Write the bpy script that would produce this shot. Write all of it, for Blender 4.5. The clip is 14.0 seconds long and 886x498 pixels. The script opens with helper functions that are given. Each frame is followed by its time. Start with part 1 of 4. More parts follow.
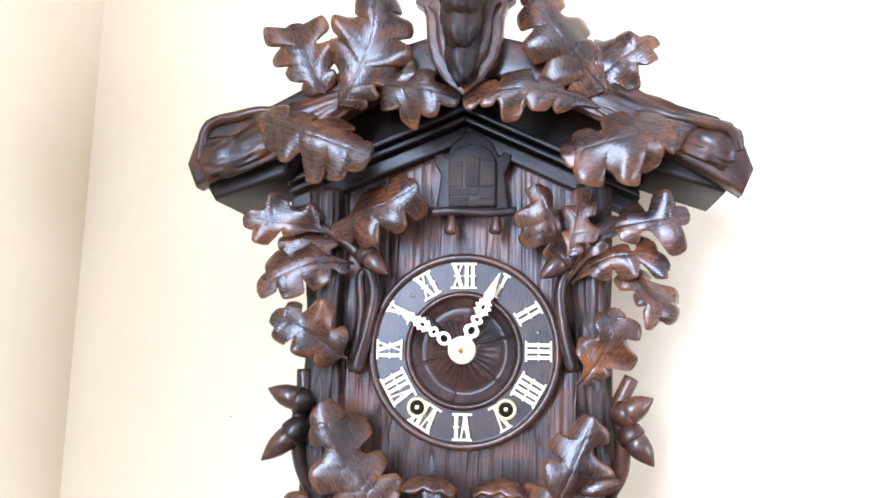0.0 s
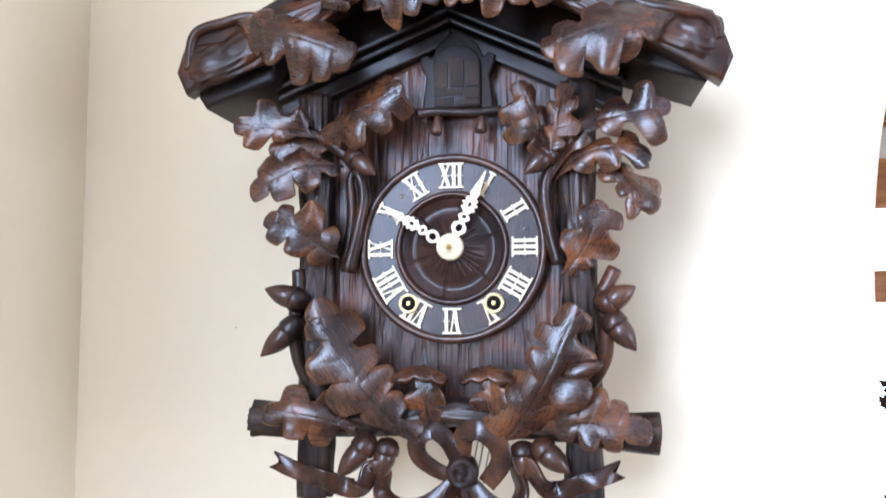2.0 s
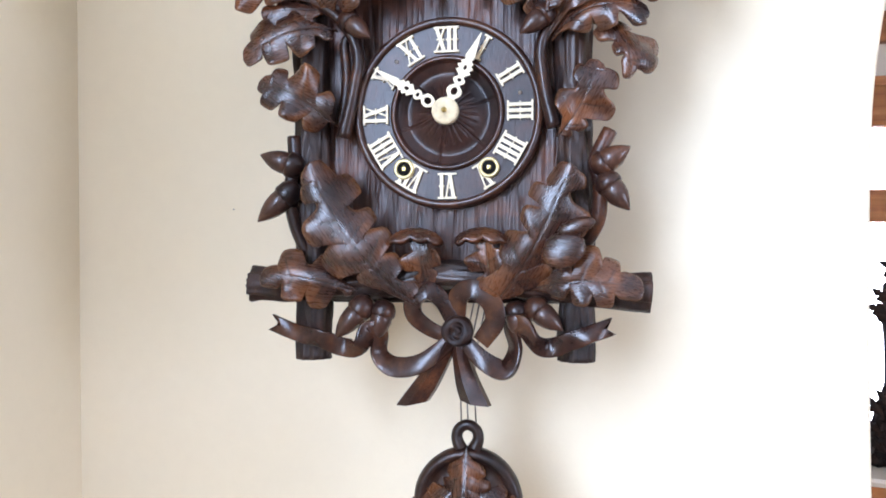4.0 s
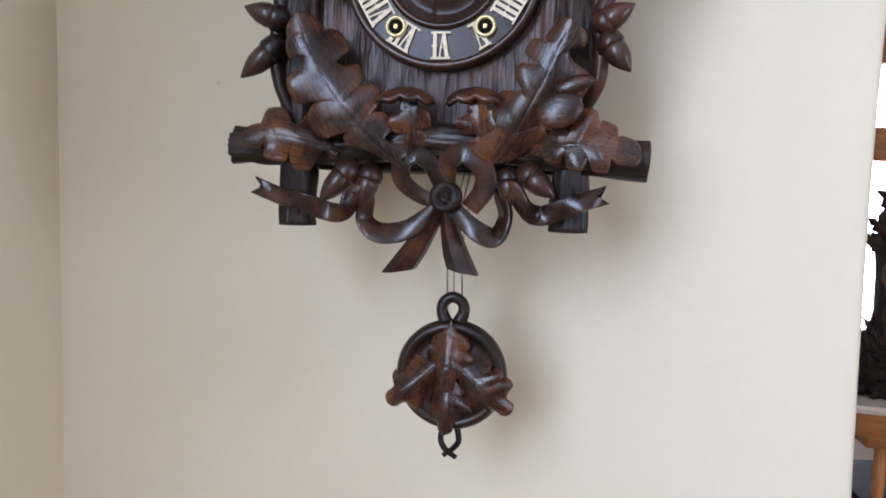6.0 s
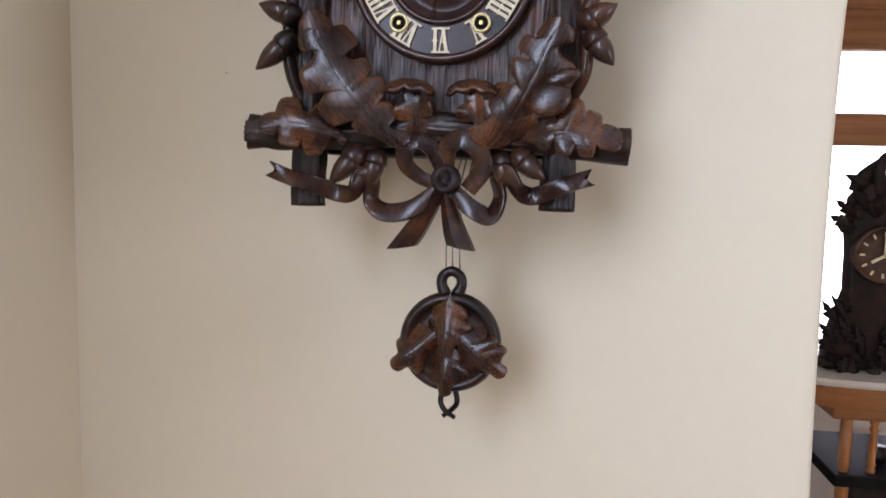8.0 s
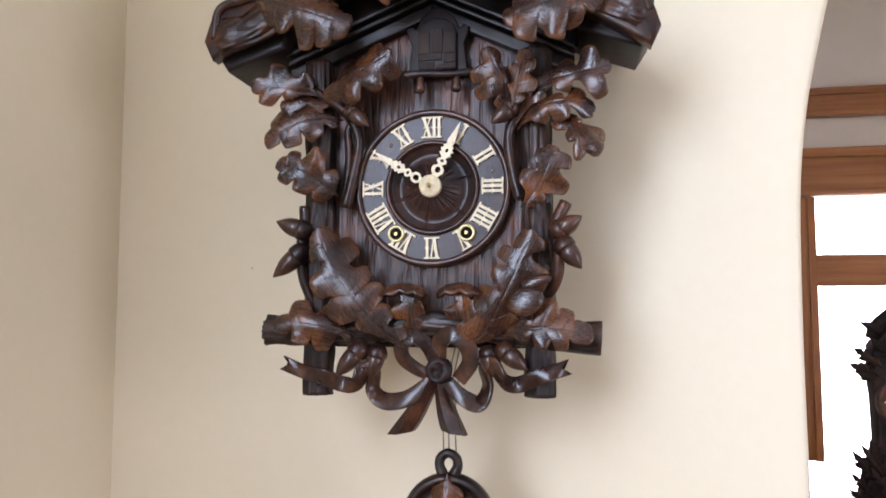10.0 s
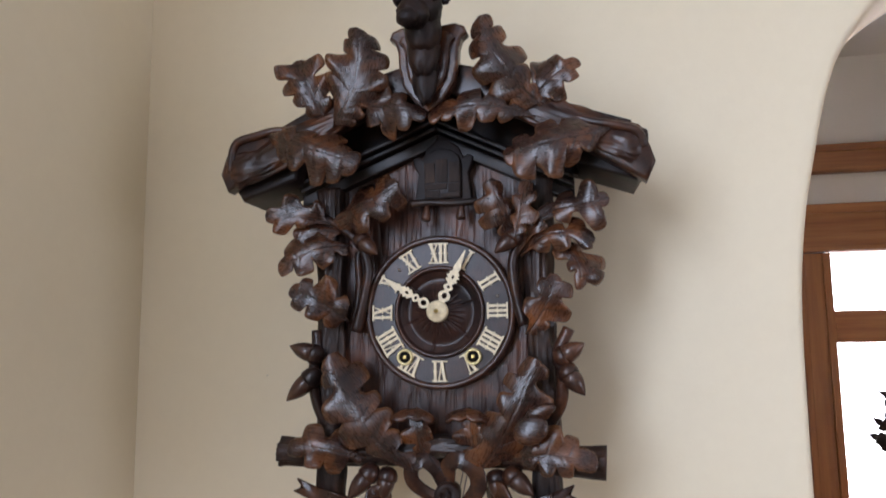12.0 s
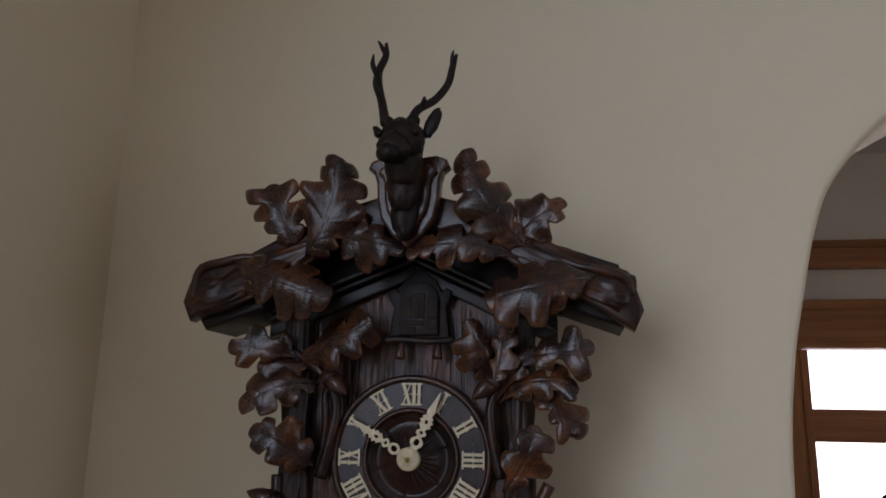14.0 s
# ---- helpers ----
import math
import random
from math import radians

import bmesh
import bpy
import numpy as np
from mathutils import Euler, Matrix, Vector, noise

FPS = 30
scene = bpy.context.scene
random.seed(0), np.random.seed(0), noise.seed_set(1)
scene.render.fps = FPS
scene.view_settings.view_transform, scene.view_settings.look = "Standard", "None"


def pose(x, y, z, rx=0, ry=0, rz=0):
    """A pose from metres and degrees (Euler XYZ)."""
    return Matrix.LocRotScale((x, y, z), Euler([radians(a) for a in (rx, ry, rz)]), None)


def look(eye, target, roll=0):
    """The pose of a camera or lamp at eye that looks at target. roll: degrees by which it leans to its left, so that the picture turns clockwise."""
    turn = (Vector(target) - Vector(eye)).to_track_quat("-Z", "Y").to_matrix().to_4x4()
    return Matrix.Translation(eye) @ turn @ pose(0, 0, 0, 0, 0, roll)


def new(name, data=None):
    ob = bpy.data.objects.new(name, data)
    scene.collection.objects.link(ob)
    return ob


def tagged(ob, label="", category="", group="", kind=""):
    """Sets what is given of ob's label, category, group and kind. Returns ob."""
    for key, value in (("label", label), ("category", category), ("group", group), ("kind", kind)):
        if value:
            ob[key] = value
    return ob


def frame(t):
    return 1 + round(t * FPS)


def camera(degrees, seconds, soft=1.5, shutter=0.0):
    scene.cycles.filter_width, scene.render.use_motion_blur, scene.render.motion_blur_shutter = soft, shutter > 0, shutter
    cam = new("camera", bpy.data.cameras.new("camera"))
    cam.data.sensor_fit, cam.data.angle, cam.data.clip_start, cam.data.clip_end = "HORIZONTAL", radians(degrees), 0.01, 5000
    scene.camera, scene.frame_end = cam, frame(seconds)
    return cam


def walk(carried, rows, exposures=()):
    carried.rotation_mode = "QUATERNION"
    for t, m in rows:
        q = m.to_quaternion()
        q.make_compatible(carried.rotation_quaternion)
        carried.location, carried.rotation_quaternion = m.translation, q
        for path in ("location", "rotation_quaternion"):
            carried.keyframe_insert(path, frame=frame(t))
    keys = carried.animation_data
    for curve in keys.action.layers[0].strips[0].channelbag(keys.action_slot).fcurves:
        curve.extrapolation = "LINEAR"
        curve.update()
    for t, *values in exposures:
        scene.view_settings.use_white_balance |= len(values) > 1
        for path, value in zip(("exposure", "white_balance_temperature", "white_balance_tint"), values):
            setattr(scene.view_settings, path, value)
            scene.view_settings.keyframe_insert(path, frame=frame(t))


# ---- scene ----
cam = camera(61.6, 14.0, soft=1.65, shutter=0.5)
PATH = [
    (0, (0.07, -0.624, 1.59), (-0.208, 1.333, 1.891), 1.0),
    (0.5, (0.08, -0.631, 1.581), (-0.228, 1.324, 1.869), 0.9),
    (1, (0.083, -0.636, 1.574), (-0.23, 1.323, 1.826), 0.6),
    (1.5, (0.09, -0.639, 1.567), (-0.22, 1.325, 1.778), 0.2),
    (2, (0.096, -0.63, 1.548), (-0.228, 1.337, 1.708), -0.3),
    (2.5, (0.103, -0.618, 1.531), (-0.281, 1.342, 1.634), -0.2),
    (3, (0.104, -0.617, 1.526), (-0.281, 1.345, 1.568), -0.4),
    (3.2, (0.093, -0.625, 1.515), (-0.251, 1.345, 1.549), -0.8),
    (5.3, (0.115, -0.632, 1.455), (-0.235, 1.335, 1.368), 0.5),
    (5.5, (0.113, -0.626, 1.442), (-0.251, 1.338, 1.348), 0.7),
    (6, (0.102, -0.61, 1.425), (-0.207, 1.358, 1.252), 1.6),
    (6.5, (0.078, -0.624, 1.415), (-0.144, 1.355, 1.234), 2.3),
    (7, (0.08, -0.644, 1.413), (-0.138, 1.33, 1.176), 2.3),
    (7.5, (0.077, -0.662, 1.397), (-0.122, 1.319, 1.207), 2.1),
    (8, (0.094, -0.671, 1.423), (-0.162, 1.302, 1.212), 1.5),
    (8.5, (0.107, -0.686, 1.442), (-0.150, 1.291, 1.31), 0.9),
    (9, (0.145, -0.71, 1.478), (-0.2215, 1.256, 1.429), -0.2),
    (9.2, (0.141, -0.719, 1.466), (-0.210, 1.250, 1.509), 0.0),
    (11.5, (0.167, -0.769, 1.538), (-0.233, 1.178, 1.757), -0.8),
    (12, (0.167, -0.776, 1.563), (-0.239, 1.165, 1.824), -0.7),
    (12.5, (0.167, -0.761, 1.592), (-0.233, 1.175, 1.894), -0.3),
    (13, (0.164, -0.75, 1.613), (-0.232, 1.175, 1.984), 0.3),
    (13.5, (0.151, -0.744, 1.628), (-0.193, 1.18, 2.054), 0.6),
    (14, (0.161, -0.746, 1.643), (-0.179, 1.177, 2.078), 0.9),
]
EXPOSURES = [(0, 1.23, 5700, 23), (0.5, 0.91, 5700, 23), (1, 0.96, 5700, 23), (1.5, 1.01, 5700, 23), (2, 0.67, 5640, 23), (2.5, 0.51, 5740, 23), (3, 0.52, 5800, 23), (5.5, 0.3, 5710, 24), (6, -0.29, 5870, 25), (6.5, -0.11, 5970, 27), (7, -0.49, 6120, 27), (7.5, -0.42, 6270, 27), (8, -0.5, 6270, 27), (8.5, -0.27, 6360, 27), (9, 0.1, 6310, 27), (11.5, -0.37, 6350, 25), (12, -0.58, 6400, 25), (12.5, -1.06, 6450, 25), (13, -1.31, 6450, 25), (13.5, -1.81, 6500, 25), (14, -1.97, 6500, 25)]
walk(cam, [(t, look(eye, target, roll)) for t, eye, target, roll in PATH], EXPOSURES)

# ---- world and large lights ----
world = bpy.data.worlds.new("world")
scene.world = world
world.use_nodes = True
wn = world.node_tree
bg = wn.nodes["Background"]
sky = wn.nodes.new("ShaderNodeTexSky")
sky.sky_type = "NISHITA"
sky.sun_disc = False
sky.sun_elevation, sky.sun_rotation = radians(50), radians(250)
wn.links.new(sky.outputs[0], bg.inputs[0])
bg.inputs[1].default_value = 0.12

sun_data = bpy.data.lights.new("sun", "SUN")
sun_data.energy, sun_data.angle, sun_data.color = 1.2, radians(12), (1.0, 0.95, 0.88)
sun = new("sun", sun_data)
sun.matrix_world = look((-6, -3, 8), (0, 0, 0))


def area_lamp(name, eye, target, sx, sz, watts, color):
    d = bpy.data.lights.new(name, "AREA")
    d.shape, d.size, d.size_y, d.energy, d.color = "RECTANGLE", sx, sz, watts, color
    ob = new(name, d)
    ob.matrix_world = look(eye, target)
    return ob


area_lamp("daylight_side_window", (-0.50, -1.95, 1.88), (3.0, -1.75, 0.45), 1.45, 1.16, 120, (0.68, 0.85, 1.0))
area_lamp("daylight_far_window", (1.75, 2.56, 1.3), (1.75, -3.0, 1.2), 1.30, 1.1, 30, (0.92, 0.96, 1.0))
# added fill from an assumed, unseen side; softens the shadow right of the clock
area_lamp("east_fill_lamp", (2.96, -1.60, 1.5), (0.4, -0.2, 1.3), 1.2, 1.1, 30, (0.80, 0.90, 1.0))

# ---- materials ----
def material(name):
    m = bpy.data.materials.new(name)
    m.use_nodes = True
    nt = m.node_tree
    return m, nt, nt.nodes["Principled BSDF"]


def ramp(nt, fac, stops):
    r = nt.nodes.new("ShaderNodeValToRGB")
    el = r.color_ramp.elements
    while len(el) < len(stops):
        el.new(0.5)
    for e, (p, c) in zip(el, stops):
        e.position, e.color = p, (*c, 1)
    nt.links.new(fac, r.inputs[0])
    return r.outputs[0]


def noise_tex(nt, scale, detail=4.0, rough=0.55, stretch=(1, 1, 1), shift=None):
    co = nt.nodes.new("ShaderNodeTexCoord")
    mp = nt.nodes.new("ShaderNodeMapping")
    mp.inputs["Scale"].default_value = stretch
    nt.links.new(co.outputs["Object"], mp.inputs["Vector"])
    if shift is not None:
        nt.links.new(shift, mp.inputs["Location"])
    n = nt.nodes.new("ShaderNodeTexNoise")
    n.inputs["Scale"].default_value = scale
    n.inputs["Detail"].default_value = detail
    n.inputs["Roughness"].default_value = rough
    nt.links.new(mp.outputs[0], n.inputs["Vector"])
    return n.outputs["Fac"]


def mixc(nt, fac, a, b, blend="MIX"):
    m = nt.nodes.new("ShaderNodeMix")
    m.data_type, m.blend_type = "RGBA", blend
    for s, v in ((m.inputs[0], fac), (m.inputs[6], a), (m.inputs[7], b)):
        if isinstance(v, (int, float)):
            s.default_value = v
        elif isinstance(v, tuple):
            s.default_value = (*v, 1)
        else:
            nt.links.new(v, s)
    return m.outputs[2]


def bump(nt, bsdf, height, strength, dist):
    b = nt.nodes.new("ShaderNodeBump")
    b.inputs["Strength"].default_value, b.inputs["Distance"].default_value = strength, dist
    nt.links.new(height, b.inputs["Height"])
    nt.links.new(b.outputs[0], bsdf.inputs["Normal"])


def carved_wood(name, dark, mid, warm, rough=(0.22, 0.42), grain=(1, 1, 1), gscale=160, coat=0.45, gbump=0.0006, vary=0.6, spec=0.34, veins=False, fleck=0.48, patch_scale=30, patch_grain=(1, 1, 1)):
    m, nt, p = material(name)
    info = nt.nodes.new("ShaderNodeObjectInfo")
    mul = nt.nodes.new("ShaderNodeVectorMath")
    mul.operation = "SCALE"
    comb = nt.nodes.new("ShaderNodeCombineXYZ")
    for i in range(3):
        nt.links.new(info.outputs["Random"], comb.inputs[i])
    nt.links.new(comb.outputs[0], mul.inputs[0])
    mul.inputs["Scale"].default_value = 7.0
    big = noise_tex(nt, patch_scale, 5, 0.6, patch_grain, shift=mul.outputs[0])
    fine = noise_tex(nt, gscale, 5, 0.65, grain, shift=mul.outputs[0])
    a = ramp(nt, big, [(0.32, dark), (0.5, mid), (0.68, warm)])
    g = ramp(nt, fine, [(0.33, (fleck, fleck * 0.96, fleck * 0.96)), (0.62, (1.0, 1.0, 1.0))])
    c = mixc(nt, 0.85, a, g, "MULTIPLY")
    tone = ramp(nt, info.outputs["Random"], [(0.0, (0.55, 0.52, 0.55)), (1.0, (1.25, 1.15, 1.05))])
    c = mixc(nt, vary, c, tone, "MULTIPLY")
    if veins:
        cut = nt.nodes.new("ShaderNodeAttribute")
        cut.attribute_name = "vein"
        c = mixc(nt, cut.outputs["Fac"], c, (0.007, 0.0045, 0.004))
        rub = nt.nodes.new("ShaderNodeAttribute")
        rub.attribute_name = "worn"
        patch = nt.nodes.new("ShaderNodeMath")
        patch.operation = "MULTIPLY"
        nt.links.new(rub.outputs["Fac"], patch.inputs[0])
        nt.links.new(big, patch.inputs[1])
        c = mixc(nt, patch.outputs[0], c, (0.24, 0.11, 0.05))
    nt.links.new(c, p.inputs["Base Color"])
    mr = nt.nodes.new("ShaderNodeMapRange")
    mr.inputs[3].default_value, mr.inputs[4].default_value = rough
    nt.links.new(fine, mr.inputs[0])
    nt.links.new(mr.outputs[0], p.inputs["Roughness"])
    p.inputs["Specular IOR Level"].default_value = spec
    p.inputs["Coat Weight"].default_value = coat
    p.inputs["Coat Roughness"].default_value = 0.18
    bump(nt, p, fine, 0.6, gbump)
    return m


WALNUT = carved_wood("varnished_walnut", (0.014, 0.008, 0.008), (0.038, 0.016, 0.011), (0.12, 0.043, 0.018), gscale=420, rough=(0.22, 0.38), coat=0.15)
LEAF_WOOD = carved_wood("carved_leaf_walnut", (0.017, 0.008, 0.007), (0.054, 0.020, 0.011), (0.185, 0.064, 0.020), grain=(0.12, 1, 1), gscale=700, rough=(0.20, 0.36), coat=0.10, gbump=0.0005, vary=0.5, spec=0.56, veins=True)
RIBBON_WOOD = carved_wood("carved_ribbon_walnut", (0.016, 0.008, 0.007), (0.045, 0.018, 0.011), (0.13, 0.048, 0.018), gscale=220, rough=(0.18, 0.32), coat=0.05, vary=0.3, spec=0.4, gbump=0.0003, fleck=0.7)
WALNUT_PLATE = carved_wood("walnut_plate", (0.018, 0.009, 0.008), (0.056, 0.022, 0.015), (0.15, 0.050, 0.024), grain=(1, 1, 0.04), gscale=800, rough=(0.26, 0.46), gbump=0.0008, vary=0.1, coat=0.12, spec=0.4)
WALNUT_DARK = carved_wood("dark_stained_walnut", (0.008, 0.005, 0.005), (0.015, 0.008, 0.007), (0.035, 0.016, 0.010), gscale=300, rough=(0.36, 0.6), vary=0.3, coat=0.04, spec=0.25)
GABLE_WOOD = carved_wood("black_gable_walnut", (0.006, 0.005, 0.005), (0.012, 0.008, 0.007), (0.024, 0.013, 0.010), gscale=300, rough=(0.28, 0.5), vary=0.2, coat=0.05, spec=0.3)
PLANK_WOOD = carved_wood("dull_plank_walnut", (0.028, 0.020, 0.017), (0.048, 0.033, 0.027), (0.075, 0.050, 0.039), grain=(1, 1, 0.08), gscale=600, rough=(0.5, 0.7), gbump=0.0012, vary=0.4, coat=0.0, spec=0.2)
BOB_WOOD = carved_wood("bob_walnut", (0.010, 0.006, 0.005), (0.024, 0.011, 0.008), (0.060, 0.024, 0.012), gscale=300, rough=(0.26, 0.45), vary=0.2, coat=0.1)
WALNUT_BARK = carved_wood("carved_bark_walnut", (0.012, 0.008, 0.007), (0.028, 0.014, 0.010), (0.065, 0.027, 0.015), grain=(1, 1, 0.10), gscale=500, rough=(0.34, 0.6), gbump=0.0020, vary=0.3, coat=0.2)
DIAL_WOOD = carved_wood("dial_walnut", (0.012, 0.007, 0.007), (0.028, 0.013, 0.011), (0.062, 0.026, 0.018), grain=(1, 1, 0.3), gscale=420, rough=(0.26, 0.42), vary=0.1, coat=0.12, spec=0.3)
RIM_WOOD = carved_wood("dial_rim_walnut", (0.035, 0.015, 0.010), (0.065, 0.027, 0.016), (0.12, 0.046, 0.022), gscale=300, rough=(0.28, 0.48), vary=0.1)
OAK = carved_wood("orange_oak", (0.27, 0.10, 0.030), (0.37, 0.15, 0.045), (0.46, 0.20, 0.065), grain=(0.05, 1, 1), gscale=90, rough=(0.35, 0.55), gbump=0.0006, vary=0.15, fleck=0.80, patch_scale=24, patch_grain=(0.04, 1, 1))
OAK_UP = carved_wood("orange_oak_upright", (0.28, 0.10, 0.028), (0.39, 0.155, 0.043), (0.48, 0.20, 0.060), grain=(1, 1, 0.05), gscale=90, rough=(0.35, 0.55), gbump=0.0006, vary=0.15, fleck=0.80, patch_scale=24, patch_grain=(1, 1, 0.04))


def plain(name, color, rough, metal=0.0, spread=0.12, scale=60, bumpd=0.0003, spec=0.5):
    m, nt, p = material(name)
    n = noise_tex(nt, scale, 5, 0.6)
    lo = tuple(v * (1 - spread * 2) for v in color)
    hi = tuple(min(1.0, v * (1 + spread)) for v in color)
    nt.links.new(ramp(nt, n, [(0.3, lo), (0.65, hi)]), p.inputs["Base Color"])
    p.inputs["Roughness"].default_value, p.inputs["Metallic"].default_value = rough, metal
    p.inputs["Specular IOR Level"].default_value = spec
    bump(nt, p, n, 0.3, bumpd)
    return m


BONE = plain("aged_bone", (0.74, 0.62, 0.40), 0.42, spread=0.10, scale=220)
BRASS = plain("worn_brass", (0.62, 0.46, 0.16), 0.3, 1.0, 0.2, 300)
PALE_BRASS = plain("pale_brass", (0.72, 0.60, 0.30), 0.35, 0.6, 0.15, 300)
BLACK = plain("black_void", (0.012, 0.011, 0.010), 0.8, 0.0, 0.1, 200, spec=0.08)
WIRE = plain("grey_wire", (0.30, 0.27, 0.24), 0.35, 0.9, 0.1, 200)


def plaster(name, color, warm):
    m, nt, p = material(name)
    big = noise_tex(nt, 1.6, 4, 0.5)
    fine = noise_tex(nt, 55, 6, 0.7)
    c = ramp(nt, big, [(0.3, color), (0.7, warm)])
    c = mixc(nt, 0.10, c, ramp(nt, fine, [(0.3, (0.75, 0.72, 0.68)), (0.7, (1, 1, 1))]), "MULTIPLY")
    nt.links.new(c, p.inputs["Base Color"])
    p.inputs["Roughness"].default_value = 0.75
    add = nt.nodes.new("ShaderNodeMath")
    add.operation = "ADD"
    nt.links.new(noise_tex(nt, 7, 3, 0.5), add.inputs[0])
    nt.links.new(fine, add.inputs[1])
    bump(nt, p, add.outputs[0], 0.25, 0.0015)
    return m


CREAM = plaster("cream_plaster", (0.80, 0.695, 0.500), (0.83, 0.735, 0.548))
# assumed tone of the walls out of view, dull to hold back bounced light
LOW_BOUNCE = plaster("low_bounce_plaster", (0.40, 0.31, 0.21), (0.46, 0.36, 0.25))
PALE = plaster("pale_plaster", (0.72, 0.72, 0.72), (0.78, 0.78, 0.77))
FLOOR = carved_wood("floor_boards", (0.10, 0.05, 0.025), (0.16, 0.085, 0.045), (0.22, 0.12, 0.06), grain=(0.1, 1, 1), gscale=40, rough=(0.35, 0.5))

glow, gnt, gp = material("bright_sky_outside")
gp.inputs["Base Color"].default_value = (0.8, 0.85, 0.9, 1)
gp.inputs["Emission Color"].default_value = (0.95, 0.98, 1.0, 1)
gp.inputs["Emission Strength"].default_value = 9.0
GLASS, glnt, glp = material("window_glass")
glp.inputs["Transmission Weight"].default_value = 1.0
glp.inputs["Roughness"].default_value = 0.02
glp.inputs["IOR"].default_value = 1.45


# ---- mesh helpers ----
def thing(name, at, label, category, group=""):
    return tagged(_at(new(name), at), label, category, group)


def _at(ob, at):
    ob.location = at
    return ob


def part(name, geo, mat, parent=None, label="", smooth=True, at=None):
    """One mesh object from a bmesh or from (verts, faces), under parent."""
    me = bpy.data.meshes.new(name)
    if isinstance(geo, tuple):
        me.from_pydata(geo[0], [], geo[1])
        tmp = bmesh.new()
        tmp.from_mesh(me)
        bmesh.ops.recalc_face_normals(tmp, faces=tmp.faces[:])
        tmp.to_mesh(me)
        tmp.free()
    else:
        bmesh.ops.recalc_face_normals(geo, faces=geo.faces[:])
        geo.to_mesh(me)
        geo.free()
    me.materials.append(mat)
    if smooth:
        for f in me.polygons:
            f.use_smooth = True
    ob = new(name, me)
    if parent is not None:
        ob.parent = parent
    if at is not None:
        ob.location = at
    if label:
        ob["label"] = label
    return ob


def crisp(ob, keep):
    """Band faces stay smooth along the ones that keep() names; the others are cut flat."""
    for f in ob.data.polygons:
        f.use_smooth = keep(f.index)
    return ob


def box(bm, x0, x1, y0, y1, z0, z1, bevel=0.0):
    r = bmesh.ops.create_cube(bm, size=1.0)
    for v in r["verts"]:
        v.co = Vector(((x0 + x1) / 2 + v.co.x * (x1 - x0), (y0 + y1) / 2 + v.co.y * (y1 - y0), (z0 + z1) / 2 + v.co.z * (z1 - z0)))
    if bevel:
        es = list({e for v in r["verts"] for e in v.link_edges})
        bmesh.ops.bevel(bm, geom=es, offset=bevel, segments=2, affect="EDGES", profile=0.6)
    return bm


def slab(outline, y0, y1, bevel=0.0, holes=()):
    """An outline in x and z, pushed out from y0 to y1."""
    bm = bmesh.new()
    loops = []
    for pts in (outline, *holes):
        vs = [bm.verts.new((x, y0, z)) for x, z in pts]
        loops += [bm.edges.new((vs[i], vs[(i + 1) % len(vs)])) for i in range(len(vs))]
    if holes:
        bmesh.ops.triangle_fill(bm, use_beauty=True, use_dissolve=False, edges=loops)
    else:
        bm.faces.new([v for v in bm.verts])
    front = bm.faces[:]
    res = bmesh.ops.extrude_face_region(bm, geom=front)
    for v in res["geom"]:
        if isinstance(v, bmesh.types.BMVert):
            v.co.y = y1
    if bevel:
        rim = [e for e in bm.edges if len(e.link_faces) == 2 and abs(e.verts[0].co.y - e.verts[1].co.y) < 1e-7 and e.calc_face_angle(0) > 0.8]
        bmesh.ops.bevel(bm, geom=rim, offset=bevel, segments=2, affect="EDGES", profile=0.6)
    return bm


def smooth_path(pts, n):
    """A soft curve through the points (each a tuple of the same length)."""
    p = np.array(pts, float)
    p = np.vstack([2 * p[0] - p[1], p, 2 * p[-1] - p[-2]])
    out = []
    for i in range(1, len(p) - 2):
        for k in range(n):
            t = k / n
            a, b, c, d = p[i - 1], p[i], p[i + 1], p[i + 2]
            out.append(0.5 * (2 * b + (c - a) * t + (2 * a - 5 * b + 4 * c - d) * t * t + (3 * b - a - 3 * c + d) * t ** 3))
    out.append(p[-2])
    return np.array(out)


def tube(pts, seg=12, steps=6, bark=0.0, freq=90.0, flat=1.0, seed=0.0):
    """A round limb through (x, y, z, radius) points; bark: depth of its furrows."""
    c = smooth_path(pts, steps)
    verts, faces = [], []
    n = len(c)
    up = Vector((0.13, -1, 0.07)).normalized()
    for i in range(n):
        d = Vector(c[min(i + 1, n - 1), :3] - c[max(i - 1, 0), :3]).normalized()
        side = d.cross(up).normalized()
        out = side.cross(d).normalized()
        for k in range(seg):
            a = 2 * math.pi * k / seg
            r = c[i, 3]
            if bark:
                q = Vector((math.cos(a) * 3.4, math.sin(a) * 3.4, i * 0.05 + seed))
                fur = abs(noise.noise(q)) * 2.2
                r *= 1 + bark * (min(fur, 0.8) - 0.45 + 0.5 * noise.noise(Vector((seed, i * 0.11, a * 0.6))))
            v = Vector(c[i, :3]) + side * (math.cos(a) * r) + out * (math.sin(a) * r * flat)
            verts.append(v)
    for i in range(n - 1):
        for k in range(seg):
            k2 = (k + 1) % seg
            faces.append((i * seg + k, i * seg + k2, (i + 1) * seg + k2, (i + 1) * seg + k))
    faces.append(tuple(range(seg)))
    faces.append(tuple(range((n - 1) * seg, n * seg))[::-1])
    return verts, faces


